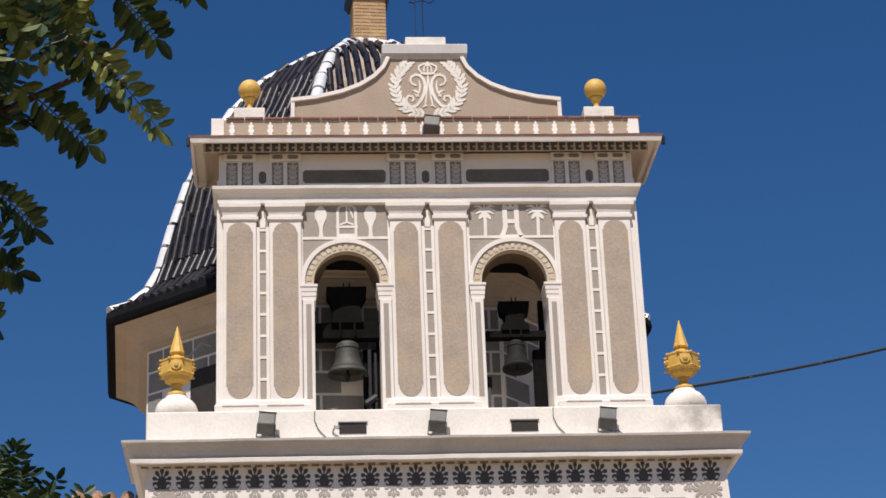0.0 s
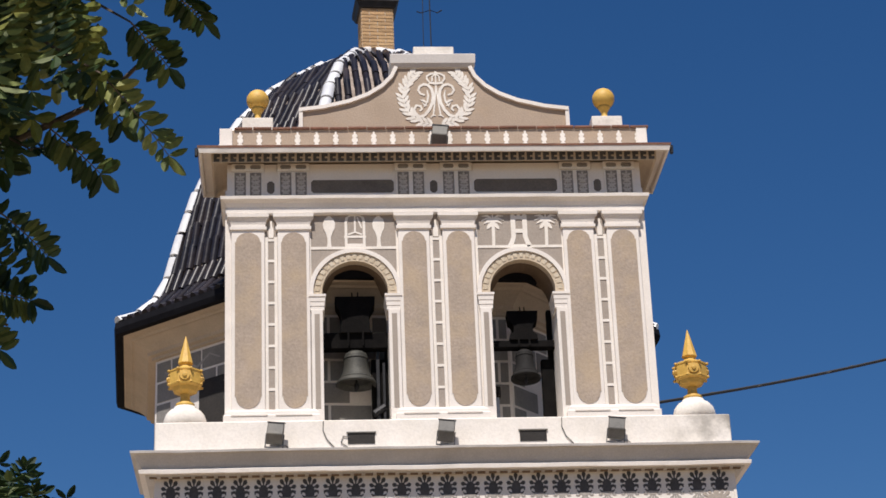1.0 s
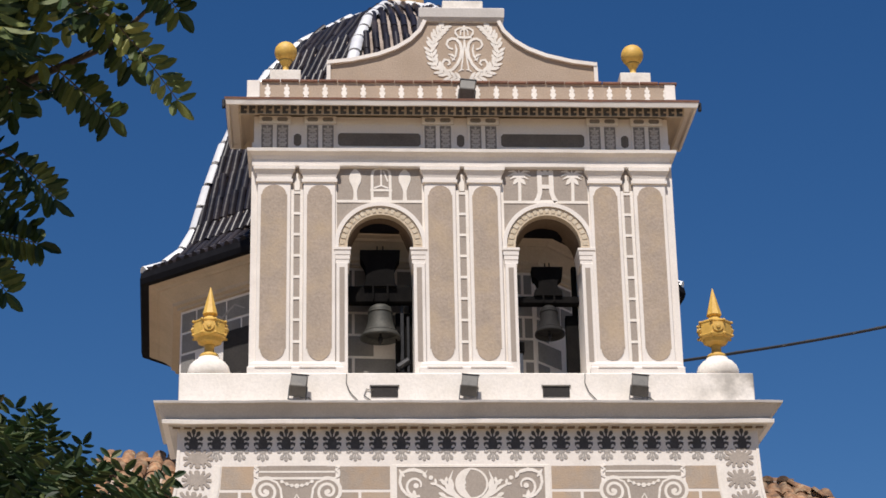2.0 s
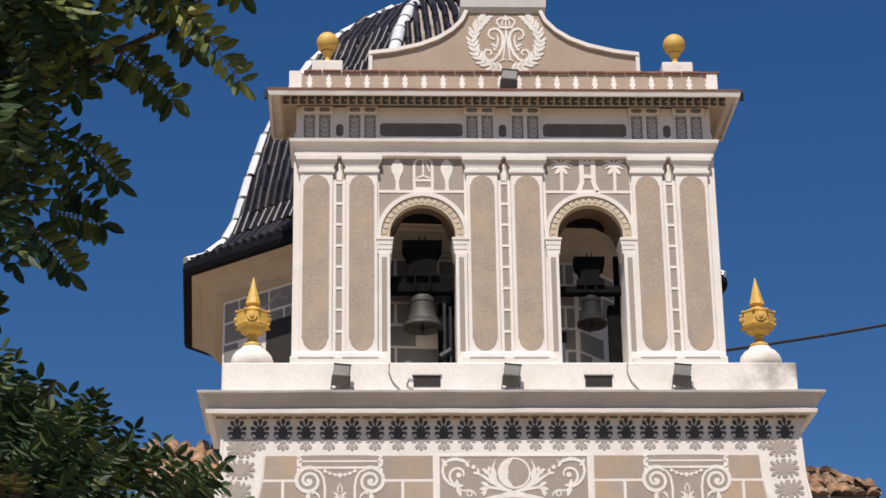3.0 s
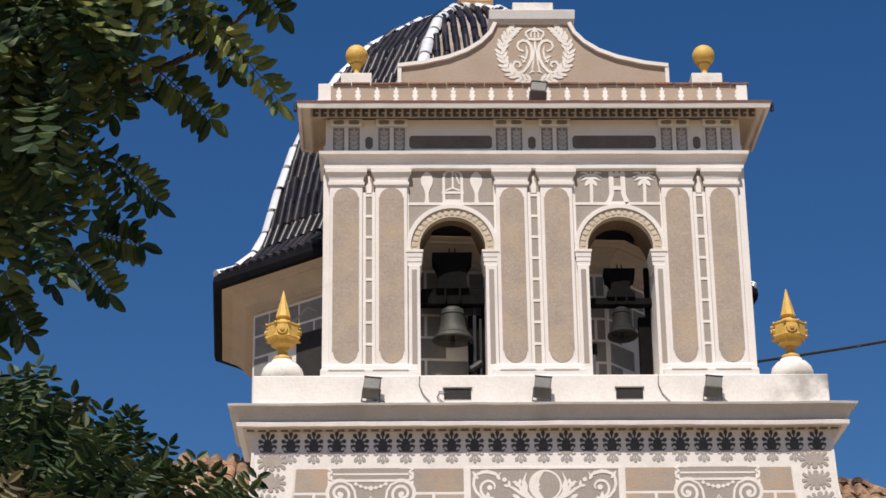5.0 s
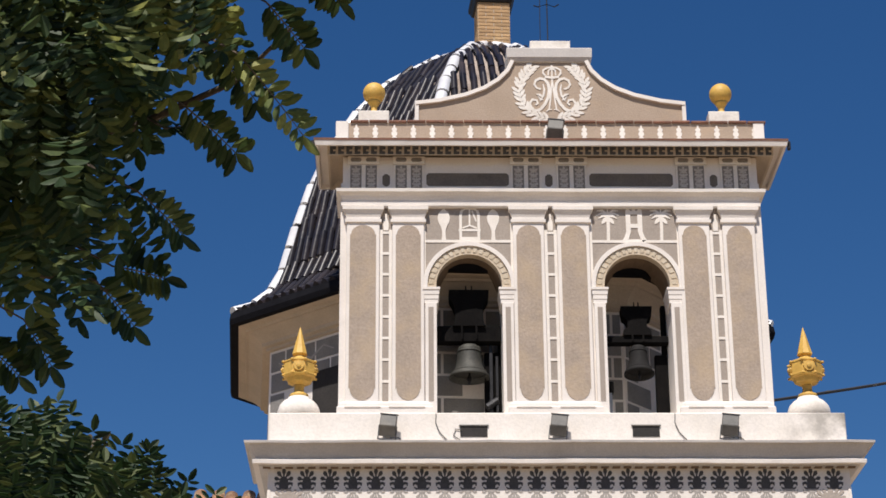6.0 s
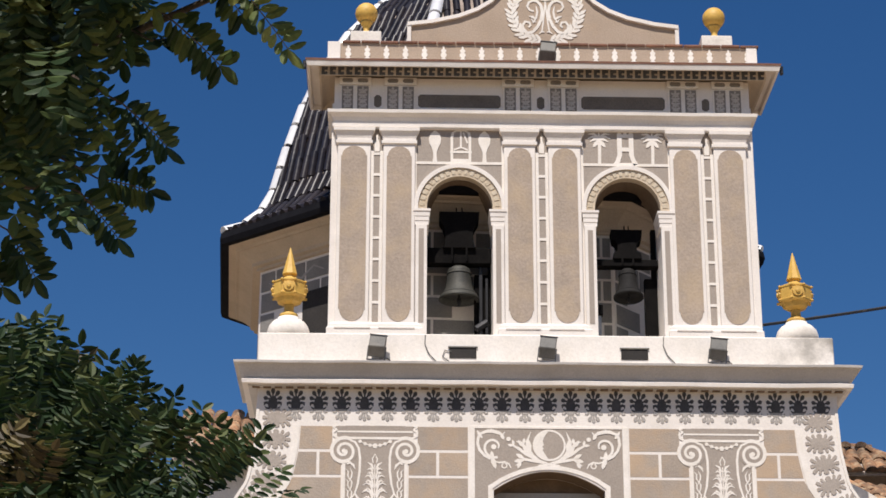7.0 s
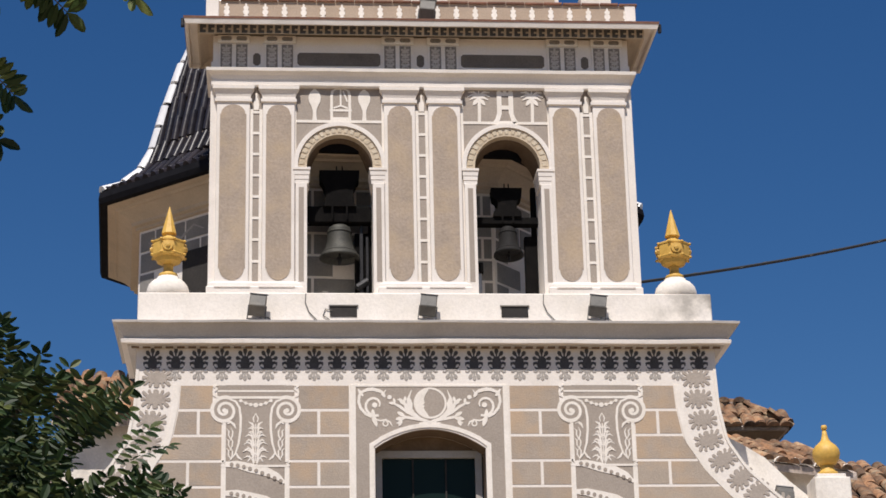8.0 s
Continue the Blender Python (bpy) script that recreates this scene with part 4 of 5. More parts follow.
for s in (-1, 1):
    def half(pts):
        return [(CW + s * x, z) for x, z in pts]
    ribbon(ci, half([(0.15, 14.455), (0.205, 14.475), (0.235, 14.525), (0.215, 14.585), (0.16, 14.615), (0.10, 14.60), (0.055, 14.54), (0.04, 14.45), (0.055, 14.34), (0.10, 14.24), (0.16, 14.165),
                     (0.225, 14.14), (0.285, 14.175), (0.30, 14.25), (0.265, 14.305), (0.21, 14.295), (0.195, 14.25), (0.225, 14.225)]), 0.04, F, K, 0.6, 0.6)
    ribbon(ci, half([(0.12, 14.53), (0.105, 14.45), (0.12, 14.36), (0.165, 14.28)]), 0.026, F, K, 0.4, 0.3)
    ribbon(ci, half([(0.13, 14.345), (0.17, 14.375), (0.215, 14.385)]), 0.034, F, K, 0.6, 0.2)
    ribbon(ci, half([(0.125, 14.30), (0.16, 14.31), (0.19, 14.35)]), 0.024, F, K, 0.6, 0.2)
    ribbon(ci, half([(0.0, 14.60), (0.014, 14.45), (0.032, 14.28), (0.05, 14.15)]), 0.02, F, K)
    ribbon(ci, half([(0.085, 14.13), (0.05, 14.165), (0.015, 14.155)]), 0.02, F, K, 0.6, 0.6)
    ribbon(ci, half([(0.0, 14.775), (0.06, 14.77), (0.115, 14.735), (0.115, 14.69), (0.09, 14.655)]), 0.026, F, K)
    ribbon(ci, half([(0.0, 14.765), (0.045, 14.73), (0.05, 14.66)]), 0.02, F, K)
ribbon(ci, [(CW - 0.095, 14.64), (CW, 14.625), (CW + 0.095, 14.64)], 0.034, F, K)
ribbon(ci, [(CW, 14.64), (CW, 14.77)], 0.02, F, K)
plate(ci, arc(CW, 14.79, 0.018, 0, 360, 8)[:-1], F, K)
part("cipher", ci, OLDWHITE, pedm, "raised white crowned scroll cipher")

# drain slots: dark blocks on the plinth give the shade of the holes
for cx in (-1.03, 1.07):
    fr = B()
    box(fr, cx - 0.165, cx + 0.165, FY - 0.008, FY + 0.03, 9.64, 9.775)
    dv = part("drain_slot", fr, VOID, gable, "dark block showing the shade of a drain slot")
    lip = B()
    box(lip, cx - 0.18, cx + 0.18, FY - 0.02, FY - 0.002, 9.775, 9.79)
    part("slot_lip", lip, LAMPGREY, dv)


# ---- dome behind the gable ----
DC, DA = Vector((-0.475, 6.66, 0)), 4.06        # centre and half width across the flats at the eave
T8 = math.tan(radians(22.5))
PROF = [(1.0, 13.08), (0.936, 13.20), (0.865, 13.48), (0.82, 13.85), (0.785, 14.43), (0.735, 15.12), (0.686, 15.64), (0.642, 16.07),
        (0.555, 16.72), (0.42, 17.44), (0.258, 17.97), (0.10, 18.37), (0.07, 18.43)]
dome = thing("church_dome", (DC.x, DC.y, 8.6), "eight-sided dome of glazed dark tiles with white tiled ribs", "dome")


def octagon(bm, prof, cap=True):
    rows = []
    for a, z in prof:
        R = a / math.cos(radians(22.5))
        rows.append([bm.verts.new((DC.x + R * math.cos(radians(22.5 + 45 * i)), DC.y + R * math.sin(radians(22.5 + 45 * i)), z)) for i in range(8)])
    for p, q in zip(rows, rows[1:]):
        for i in range(8):
            bm.faces.new((p[i], p[(i + 1) % 8], q[(i + 1) % 8], q[i]))
    if cap:
        bm.faces.new(rows[0][::-1])
        bm.faces.new(rows[-1])
    return bm


def along(points, step):
    """Places and tangents at even steps along a profile of (distance, height)."""
    out, carry = [], 0.0
    for (a0, z0), (a1, z1) in zip(points, points[1:]):
        L = math.hypot(a1 - a0, z1 - z0)
        t = carry
        while t < L:
            out.append((a0 + (a1 - a0) * t / L, z0 + (z1 - z0) * t / L, (a1 - a0) / L, (z1 - z0) / L))
            t += step
        carry = t - L
    return out


def roll_mesh(name, r, length, material, h=0.8, taper=0.93):
    """A half-round cover tile, lying along y, solid below."""
    bm = B()
    n = 6
    rows = []
    for y, k in ((0, 1.0), (length, taper)):
        rows.append([bm.verts.new((r * k * math.cos(math.pi * i / n), y, r * k * h * math.sin(math.pi * i / n) + (0.0 if y else 0.005))) for i in range(n + 1)])
    for i in range(n):
        bm.faces.new((rows[0][i], rows[0][i + 1], rows[1][i + 1], rows[1][i]))
    for line in (rows[0], rows[1][::-1]):
        bm.faces.new([bm.verts.new(v.co) for v in line])
    me = mesh_of(name, bm, material)
    for p in me.polygons:
        p.use_smooth = len(p.vertices) == 4
    return me


pa = [(DA * s, z) for s, z in PROF]
roof = part("dome_shell", octagon(B(), [(a - 0.02, z - 0.02) for a, z in pa]), TILEBED, dome, "brown mortar bed between the tile rows")
part("dome_eave", octagon(B(), [(DA - 0.09, 12.89), (DA + 0.03, 12.89), (DA + 0.055, 12.97), (DA + 0.04, 13.07), (DA - 0.1, 13.08)]), BLACKEDGE, dome, "dark tile edge of the dome")
part("dome_soffit", octagon(B(), [(a + 0.16, 12.89 - (12.892 - z - 0.20) * 0.5) for a, z in [(3.36, 12.02), (3.40, 12.04), (3.40, 12.12), (3.46, 12.16), (3.47, 12.26), (3.55, 12.40), (3.66, 12.55), (3.70, 12.56), (3.72, 12.62), (3.80, 12.66), (3.82, 12.692)]]), CREAM, dome, "cream coved soffit under the eave")
drum = part("drum_wall", octagon(B(), [(3.50, 8.5), (3.50, 12.58)]), WHITE, dome, "eight-sided drum with white painted joints")

tile_me = roll_mesh("roof_tile", 0.058, 0.43, TILE, 1.15)
rest = B()
COLS, STEP = 21, 0.40
side_w = 2 * DA * T8
for k in range(8):
    ph = radians(-90 - 45 * k)
    n3, u3 = Vector((math.cos(ph), math.sin(ph), 0)), Vector((-math.sin(ph), math.cos(ph), 0))
    for c in range(COLS):
        u = (c + 0.5) / COLS * side_w - side_w / 2
        for a, z, ta, tz in along(pa, STEP):
            if abs(u) > a * T8 - 0.02:
                break
            tan = (n3 * ta + Vector((0, 0, tz))).normalized()
            nor = u3.cross(tan).normalized()
            if nor.dot(n3) < 0 and nor.z < 0:
                nor.negate()
            m = Matrix(((u3.x, tan.x, nor.x, 0), (u3.y, tan.y, nor.y, 0), (u3.z, tan.z, nor.z, 0), (0, 0, 0, 1)))
            m = Matrix.Translation(DC + n3 * a + u3 * u + Vector((0, 0, z))) @ m @ pose(0, 0, 0, 2.0 + random.uniform(-3.5, 3.5), random.uniform(-5, 5), random.uniform(-1.5, 1.5))
            if k == 1:
                piece("roof_tile", tile_me, roof, m)
            else:
                q = len(rest.verts)
                rest.from_mesh(tile_me)
                rest.verts.ensure_lookup_table()
                for v in rest.verts[q:]:
                    v.co = m @ v.co
tagged(part("roof_tiles", rest, TILE, dome, "rows of glazed dark tiles"), kind="stuff")
rib_me = roll_mesh("rib_tile", 0.10, 0.345, TILEWHITE, 0.85, 0.93)
for k in range(8):
    ph = radians(-90 - 22.5 - 45 * k)
    n3, u3 = Vector((math.cos(ph), math.sin(ph), 0)), Vector((-math.sin(ph), math.cos(ph), 0))
    pr = [(a / math.cos(radians(22.5)), z) for a, z in pa]
    for a, z, ta, tz in along(pr, 0.40):
        tan = (n3 * ta + Vector((0, 0, tz))).normalized()
        nor = u3.cross(tan).normalized()
        if nor.dot(n3) < 0 and nor.z < 0:
            nor.negate()
        m = Matrix(((u3.x, tan.x, nor.x, 0), (u3.y, tan.y, nor.y, 0), (u3.z, tan.z, nor.z, 0), (0, 0, 0, 1)))
        piece("rib_tile", rib_me, roof, Matrix.Translation(DC + n3 * a + Vector((0, 0, z))) @ m @ pose(0, 0, 0.01, 2.0, 0, random.uniform(-1, 1)))

# drum blocks on the three sides that face the square, and dark arched windows
for k in (0, 1, 7):
    ph = radians(-90 - 45 * k)
    n3, u3 = Vector((math.cos(ph), math.sin(ph), 0)), Vector((-math.sin(ph), math.cos(ph), 0))
    m = Matrix(((u3.x, -n3.x, 0, 0), (u3.y, -n3.y, 0, 0), (0, 0, 1, 0), (0, 0, 0, 1)))
    m = Matrix.Translation(DC + n3 * 3.50) @ m
    hw = 3.50 * T8
    ow = 0.34 if k == 0 else 0.56
    for r in range(12):
        z0 = 8.65 + r * 0.325
        off = 0.3 if r % 2 else 0.0
        x = -hw + 0.05 - off
        while x < hw - 0.05:
            x0, x1 = max(x, -hw + 0.04), min(x + 0.56, hw - 0.04)
            if x1 - x0 > 0.1 and not (x1 > -ow - 0.04 and x0 < ow + 0.04 and r < 10):
                bmk = B()
                plate(bmk, [(x0, z0), (x1, z0), (x1, z0 + 0.285), (x0, z0 + 0.285)], -0.008, 0.002)
                bmesh.ops.transform(bmk, matrix=m, verts=bmk.verts)
                part("drum_block", bmk, DRUMDARK, drum)
            x += 0.6
    # flat dark plate paints the shade of the drum opening
    wv = B()
    plate(wv, [(-ow, 9.2), (ow, 9.2), (ow, 12.0), (ow - 0.04, 12.04), (0.04 - ow, 12.04), (-ow, 12.0)], -0.012, 0.002)
    bmesh.ops.transform(wv, matrix=m, verts=wv.verts)
    part("drum_window", wv, VOID, drum, "dark plate for the shade of a drum opening")
    if k == 1:
        sw = B()
        for s in (-1, 1):
            ribbon(sw, [(s * x, z) for x, z in ((0.15, 12.32), (0.35, 12.42), (0.6, 12.27), (0.85, 12.38), (1.1, 12.26), (1.25, 12.34))], 0.045, -0.014, 0.002, 0.3, 0.3)
        bmesh.ops.transform(sw, matrix=m, verts=sw.verts)
        part("drum_scroll", sw, PALEORN, drum, "pale painted scroll")

# brick lantern shaft
lx, ly, hw = -0.395, 6.66, 0.275
lantern = part("lantern", box(B(), lx - hw + 0.012, lx + hw - 0.012, ly - hw + 0.012, ly + hw - 0.012, 18.2, 19.34), CREAM, dome, "brick lantern shaft with a dark cap")
bk_me = mesh_of("brick", box(B(), -0.125, 0.125, -0.008, 0.02, -0.027, 0.027, 0.004), BRICK)
hb_me = mesh_of("brick", box(B(), -0.06, 0.06, -0.008, 0.02, -0.027, 0.027, 0.004), BRICK)
for side_k in range(4):
    for r in range(15):
        row = ((-0.133, bk_me), (0.133, bk_me)) if r % 2 == 0 else ((-0.2, hb_me), (0.0, bk_me), (0.2, hb_me))
        for x, me in row:
            piece("brick", me, lantern, Matrix.Translation((lx, ly, 18.37 + r * 0.0645)) @ pose(0, 0, 0, 0, 0, 90 * side_k) @ pose(x, -hw + 0.01, 0))
part("lantern_cap", ring(B(), lx - hw, lx + hw, ly - hw, ly + hw, [(0.0, 19.30), (0.03, 19.31), (0.07, 19.40), (0.085, 19.41), (0.085, 19.50), (0.03, 19.53)]), IRON, lantern, "dark overhanging cap")
part("lantern_top", lathe(B(), [(0.2, 19.52), (0.22, 19.6), (0.16, 19.72), (0.1, 19.95), (0.03, 20.1), (0.0, 20.12)], 12, (lx, ly, 0)), LEDGE, lantern, "small grey crowning stone")

dome.rotation_euler.z = radians(4)           # the dome stands slightly turned to the front
dome.scale = (0.92, 0.92, 0.92)           # its eave runs into the back of the gable
dome.location = (-0.587, 4.154, 8.063)

# ---- nave and side roofs ----
nave = thing("church_nave", (0, 6, 0), "plain plastered nave and side chapels behind the front", "church")
part("nave_wall", box(B(), -3.45, 3.45, 1.1, 14.0, 0, 8.75), OLDWHITE, nave, "plain old plaster wall")
tt = roll_mesh("roof_tile", 0.095, 0.42, TERRA)


edge_me = roll_mesh("mortar_edge", 0.101, 0.03, OLDWHITE, 0.85, 1.0)


def tiled_slope(name, x0, x1, ye, ze, yt, zt, label, wall_x, cut=None):
    """A slope of round tiles that rises to the back from its eave, on its own wall."""
    ob = thing(name, ((x0 + x1) / 2, ye, 0), label, "roof")
    sl = B()
    v = [sl.verts.new(p) for p in ((x0, ye, ze), (x1, ye, ze), (x1, yt, zt), (x0, yt, zt), (x0, ye, ze - 0.1), (x1, ye, ze - 0.1), (x1, yt, zt - 0.1), (x0, yt, zt - 0.1))]
    for f in ((0, 1, 2, 3), (7, 6, 5, 4), (0, 4, 5, 1), (1, 5, 6, 2), (2, 6, 7, 3), (3, 7, 4, 0)):
        sl.faces.new([v[i] for i in f])
    deck = part("roof_deck", sl, TILEBED, ob, "brown tile bed")
    part("roof_wall", box(B(), wall_x[0], wall_x[1], ye + 0.3, yt, 0, ze - 0.06 + 0.3 * (zt - ze) / (yt - ye)), OLDWHITE, ob, "old plaster wall under the eave")
    L = math.hypot(yt - ye, zt - ze)
    ang = math.degrees(math.atan2(zt - ze, yt - ye))
    n = int((x1 - x0) / 0.215)
    for c in range(n):
        for r in range(int(L / 0.36) + 1):
            y = ye - 0.05 + math.cos(radians(ang)) * r * 0.36
            z = ze + 0.01 + math.sin(radians(ang)) * r * 0.36
            x = x0 + 0.1 + c * 0.215
            if cut and not cut(x, r):
                continue
            if r == 0 and name == "aisle_roof":
                piece("mortar_edge", edge_me, deck, pose(x, y + 0.03, z, ang))
            piece("roof_tile", tt, deck, pose(x + random.uniform(-.018, .018), y + random.uniform(-.035, .03), z + random.uniform(-.008, .012), ang + random.uniform(-3, 5), random.uniform(-8, 8), random.uniform(-7, 7)))
    return ob


ob = tiled_slope("transept_roof", -4.8, -3.5, 2.7, 9.12, 3.65, 9.84, "weathered terracotta tile roof behind the tree", (-4.7, -3.45))
for i in range(4):                           # ridge tiles
    piece("ridge_tile", tt, ob, pose(-3.42 - i * 0.35, 3.66, 9.88, random.uniform(-2, 2), 0, 90 + random.uniform(-4, 4)))
ob = tiled_slope("aisle_roof", 3.9, 5.9, 1.75, 8.22, 2.7, 8.72, "sloping terracotta side roof with scalloped eave", (4.0, 5.8))
ob.rotation_euler.z = radians(24)
tiled_slope("chapel_roof", 5.75, 9.0, 3.0, 7.92, 4.6, 8.78, "long terracotta chapel roof", (5.8, 9.0))
tiled_slope("aisle_roof", -7.5, -4.6, 1.9, 8.05, 2.65, 8.5, "sloping terracotta side roof", (-7.4, -4.5))
# small hipped pavilion roof beside the scrolled front
PX, PY = 4.12, 5.28
pav = thing("pavilion_roof", (PX, PY, 0), "weathered hipped terracotta roof with a dark eave", "roof")


def four(bm, rows):
    rr = [[bm.verts.new((PX + a * sx, PY + a * sy, z)) for sx, sy in ((-1, -1), (1, -1), (1, 1), (-1, 1))] for a, z in rows]
    for p, q in zip(rr, rr[1:]):
        for i in range(4):
            bm.faces.new((p[i], p[(i + 1) % 4], q[(i + 1) % 4], q[i]))
    bm.faces.new(rr[0][::-1])
    bm.faces.new(rr[-1])
    return bm


part("pavilion_wall", four(B(), [(0.84, 0.0), (0.84, 8.99)]), OLDWHITE, pav, "old plaster wall")
part("eave_cove", four(B(), [(0.85, 8.96), (1.0, 9.05), (1.25, 9.27)]), BROWNREV, pav, "dark brown coved eave")
deck = part("roof_deck", four(B(), [(1.22, 9.272), (1.29, 9.28), (1.30, 9.32), (0.85, 9.68), (0.83, 9.70), (0.83, 9.82)]), TILEBED, pav, "brown tile bed")
for k in (0, 1, 3):
    for r in range(2):
        a = 1.34 - r * 0.26
        for c in range(-7, 8):
            u = c * 0.178
            if abs(u) > a - 0.08:
                continue
            piece("roof_tile", tt, deck, Matrix.Translation((PX, PY, 9.315 + r * 0.21)) @ pose(0, 0, 0, 0, 0, 90 * k) @ pose(u + random.uniform(-.015, .015), -a, 0, 38 + random.uniform(-4, 4), random.uniform(-7, 7), random.uniform(-6, 6)))
    for c in range(-3, 4):
        piece("roof_tile", tt, deck, Matrix.Translation((PX, PY, 9.80)) @ pose(0, 0, 0, 0, 0, 90 * k) @ pose(c * 0.235, -0.88, 0, 6, random.uniform(-6, 6), random.uniform(-5, 5)))
for k in (0, 1):
    for r in range(2):
        piece("roof_tile", tt, deck, Matrix.Translation((PX, PY, 9.36 + r * 0.21)) @ pose(0, 0, 0, 0, 0, 90 * k + 45) @ pose(0, -1.85 + r * 0.36, 0, 29, 0, random.uniform(-5, 5)))
# rounded white buttress behind the scroll
bt = B()
crv = [(3.4, 8.38), (3.7, 8.31), (3.93, 8.19), (4.2, 8.02), (4.48, 7.73), (4.75, 7.5), (5.0, 7.3)]
plate(bt, [(3.4, 0.0)] + crv[::1] + [(5.0, 0.0)], 0.5, 1.6)
tagged(part("buttress_wall", bt, OLDWHITE, nave, "curved weathered white buttress"), "curved weathered white buttress")
pier = thing("corner_pier", (4.92, 0.3, 0), "white plaster corner pier carrying an amber urn", "pier")
part("pier_shaft", box(B(), 4.70, 5.14, 0.08, 0.52, 0, 7.68, 0.01), OLDWHITE, pier)
part("pier_cap", box(B(), 4.74, 5.10, 0.12, 0.48, 7.68, 7.73, 0.008), OLDWHITE, pier)

# ---- finials ----
kb = B()
bmesh.ops.create_icosphere(kb, subdivisions=1, radius=0.022)
KNOB = mesh_of("knob", kb, AMBER, True)


def spiked_urn(x, y, z):
    u = thing("spiked_urn", (x, y, z), "glazed amber ceramic urn with a pointed spike on a white mound", "finial", "spiked urns on the plinth")
    part("mound", lathe(B(), [(0.27, -0.002), (0.262, 0.12), (0.242, 0.18), (0.198, 0.232), (0.155, 0.258), (0.138, 0.27), (0.135, 0.29), (0.0, 0.292)], 20, (x, y, z)), OLDWHITE, u, "rounded white plaster mound", True)
    part("foot", lathe(B(), [(0.105, 0.285), (0.12, 0.305), (0.116, 0.335), (0.08, 0.355), (0.062, 0.38), (0.06, 0.435), (0.07, 0.455)], 16, (x, y, z)), AMBER, u, "amber ceramic foot", True)
    body = part("body", lathe(B(), [(0.065, 0.452), (0.11, 0.468), (0.15, 0.49), (0.165, 0.525), (0.17, 0.54), (0.21, 0.555), (0.216, 0.575), (0.205, 0.585), (0.205, 0.725), (0.214, 0.735), (0.214, 0.752), (0.13, 0.79), (0.10, 0.80)], 8, (x, y, z), radians(22.5)), AMBER, u, "eight-sided amber body")
    for i in range(8):
        a = radians(22.5 + 45 * i)
        for h in (0.568, 0.74):
            piece("knob", KNOB, body, pose(x + 0.216 * math.cos(a), y + 0.216 * math.sin(a), z + h))
    for i in range(4):
        a = radians(90 * i)
        md = B()
        for r0, r1, t in ((0.07, 0.066, 0.024), (0.036, 0.026, 0.042)):
            lathe_pts = [(r0, 0), (r1, t), (0.0, t + 0.004)]
            rows = []
            for r, h in lathe_pts:
                rows.append([md.verts.new((r * math.cos(2 * math.pi * j / 10), -h, r * math.sin(2 * math.pi * j / 10))) for j in range(10)])
            for p, q in zip(rows, rows[1:]):
                for j in range(10):
                    md.faces.new((p[j], p[(j + 1) % 10], q[(j + 1) % 10], q[j]))
        mm = Matrix.Translation((x, y, z + 0.655)) @ pose(0, 0, 0, 0, 0, math.degrees(a)) @ pose(0, -0.188, 0)
        bmesh.ops.transform(md, matrix=mm, verts=md.verts)
        part("rosette", md, AMBER, body)
    part("collar", lathe(B(), [(0.105, 0.795), (0.075, 0.82), (0.068, 0.845), (0.088, 0.855)], 8, (x, y, z), radians(22.5)), AMBER, u)
    part("spike", lathe(B(), [(0.085, 0.85), (0.098, 0.865), (0.006, 1.225), (0.0, 1.23)], 8, (x, y, z), radians(22.5)), AMBER, u, "amber ceramic spike")


for x in (-3.18, 3.145):
    spiked_urn(x, 0.2, 9.95)


def ball_finial(x):
    b = thing("ball_finial", (x, 0.22, 13.955), "amber ceramic ball on a white block", "finial", "ball finials on the parapet")
    part("block", box(B(), x - 0.20, x + 0.20, 0.04, 0.42, 13.945, 14.135, 0.008), OLDWHITE, b, "white plaster block")
    part("neck", lathe(B(), [(0.10, 14.13), (0.085, 14.16), (0.05, 14.195), (0.04, 14.225), (0.045, 14.27), (0.075, 14.32), (0.09, 14.345)], 16, (x, 0.22, 0)), AMBER, b, "amber neck", True)
    part("ball", lathe(B(), [(max(0.148 * math.sin(math.pi * i / 14), 0.0), 14.468 - 0.148 * math.cos(math.pi * i / 14)) for i in range(15)], 24, (x, 0.22, 0)), AMBER, b, "mottled amber ceramic ball", True)


for x in (-2.275, 2.295):
    ball_finial(x)
vase = thing("amber_vase_finial", (4.92, 0.3, 7.72), "glazed amber vase finial with a small knob on a pier", "finial")
part("foot", lathe(B(), [(0.10, 0.0), (0.125, 0.02), (0.13, 0.055), (0.10, 0.075), (0.085, 0.10), (0.09, 0.15)], 16, (4.92, 0.3, 7.72)), AMBER, vase, "", True)
part("body", lathe(B(), [(0.09, 0.145), (0.115, 0.165), (0.155, 0.225), (0.17, 0.29), (0.163, 0.345), (0.13, 0.395), (0.08, 0.435), (0.05, 0.475), (0.036, 0.53), (0.022, 0.60)], 20, (4.92, 0.3, 7.72)), AMBER, vase, "round amber vase body", True)
part("knob", lathe(B(), [(0.02, 0.595), (0.038, 0.61), (0.04, 0.64), (0.025, 0.66), (0.0, 0.665)], 12, (4.92, 0.3, 7.72)), AMBER, vase, "", True)

# ---- iron cross on the pediment ----
cross = thing("iron_cross", (0.02, 0.3, 15.20), "thin wrought iron cross on the pediment block", "cross")
part("shaft", tube(B(), [(0.04, 0.3, 15.19), (0.04, 0.3, 16.5)], 0.008), IRON, cross)
part("shaft", tube(B(), [(-0.06, 0.3, 15.19), (-0.06, 0.3, 15.6), (-0.05, 0.3, 16.2)], 0.005), IRON, cross)
part("arm", tube(B(), [(-0.14, 0.3, 15.84), (-0.08, 0.3, 15.82), (0.04, 0.3, 15.86), (0.14, 0.3, 15.82), (0.2, 0.3, 15.86)], 0.009), IRON, cross)


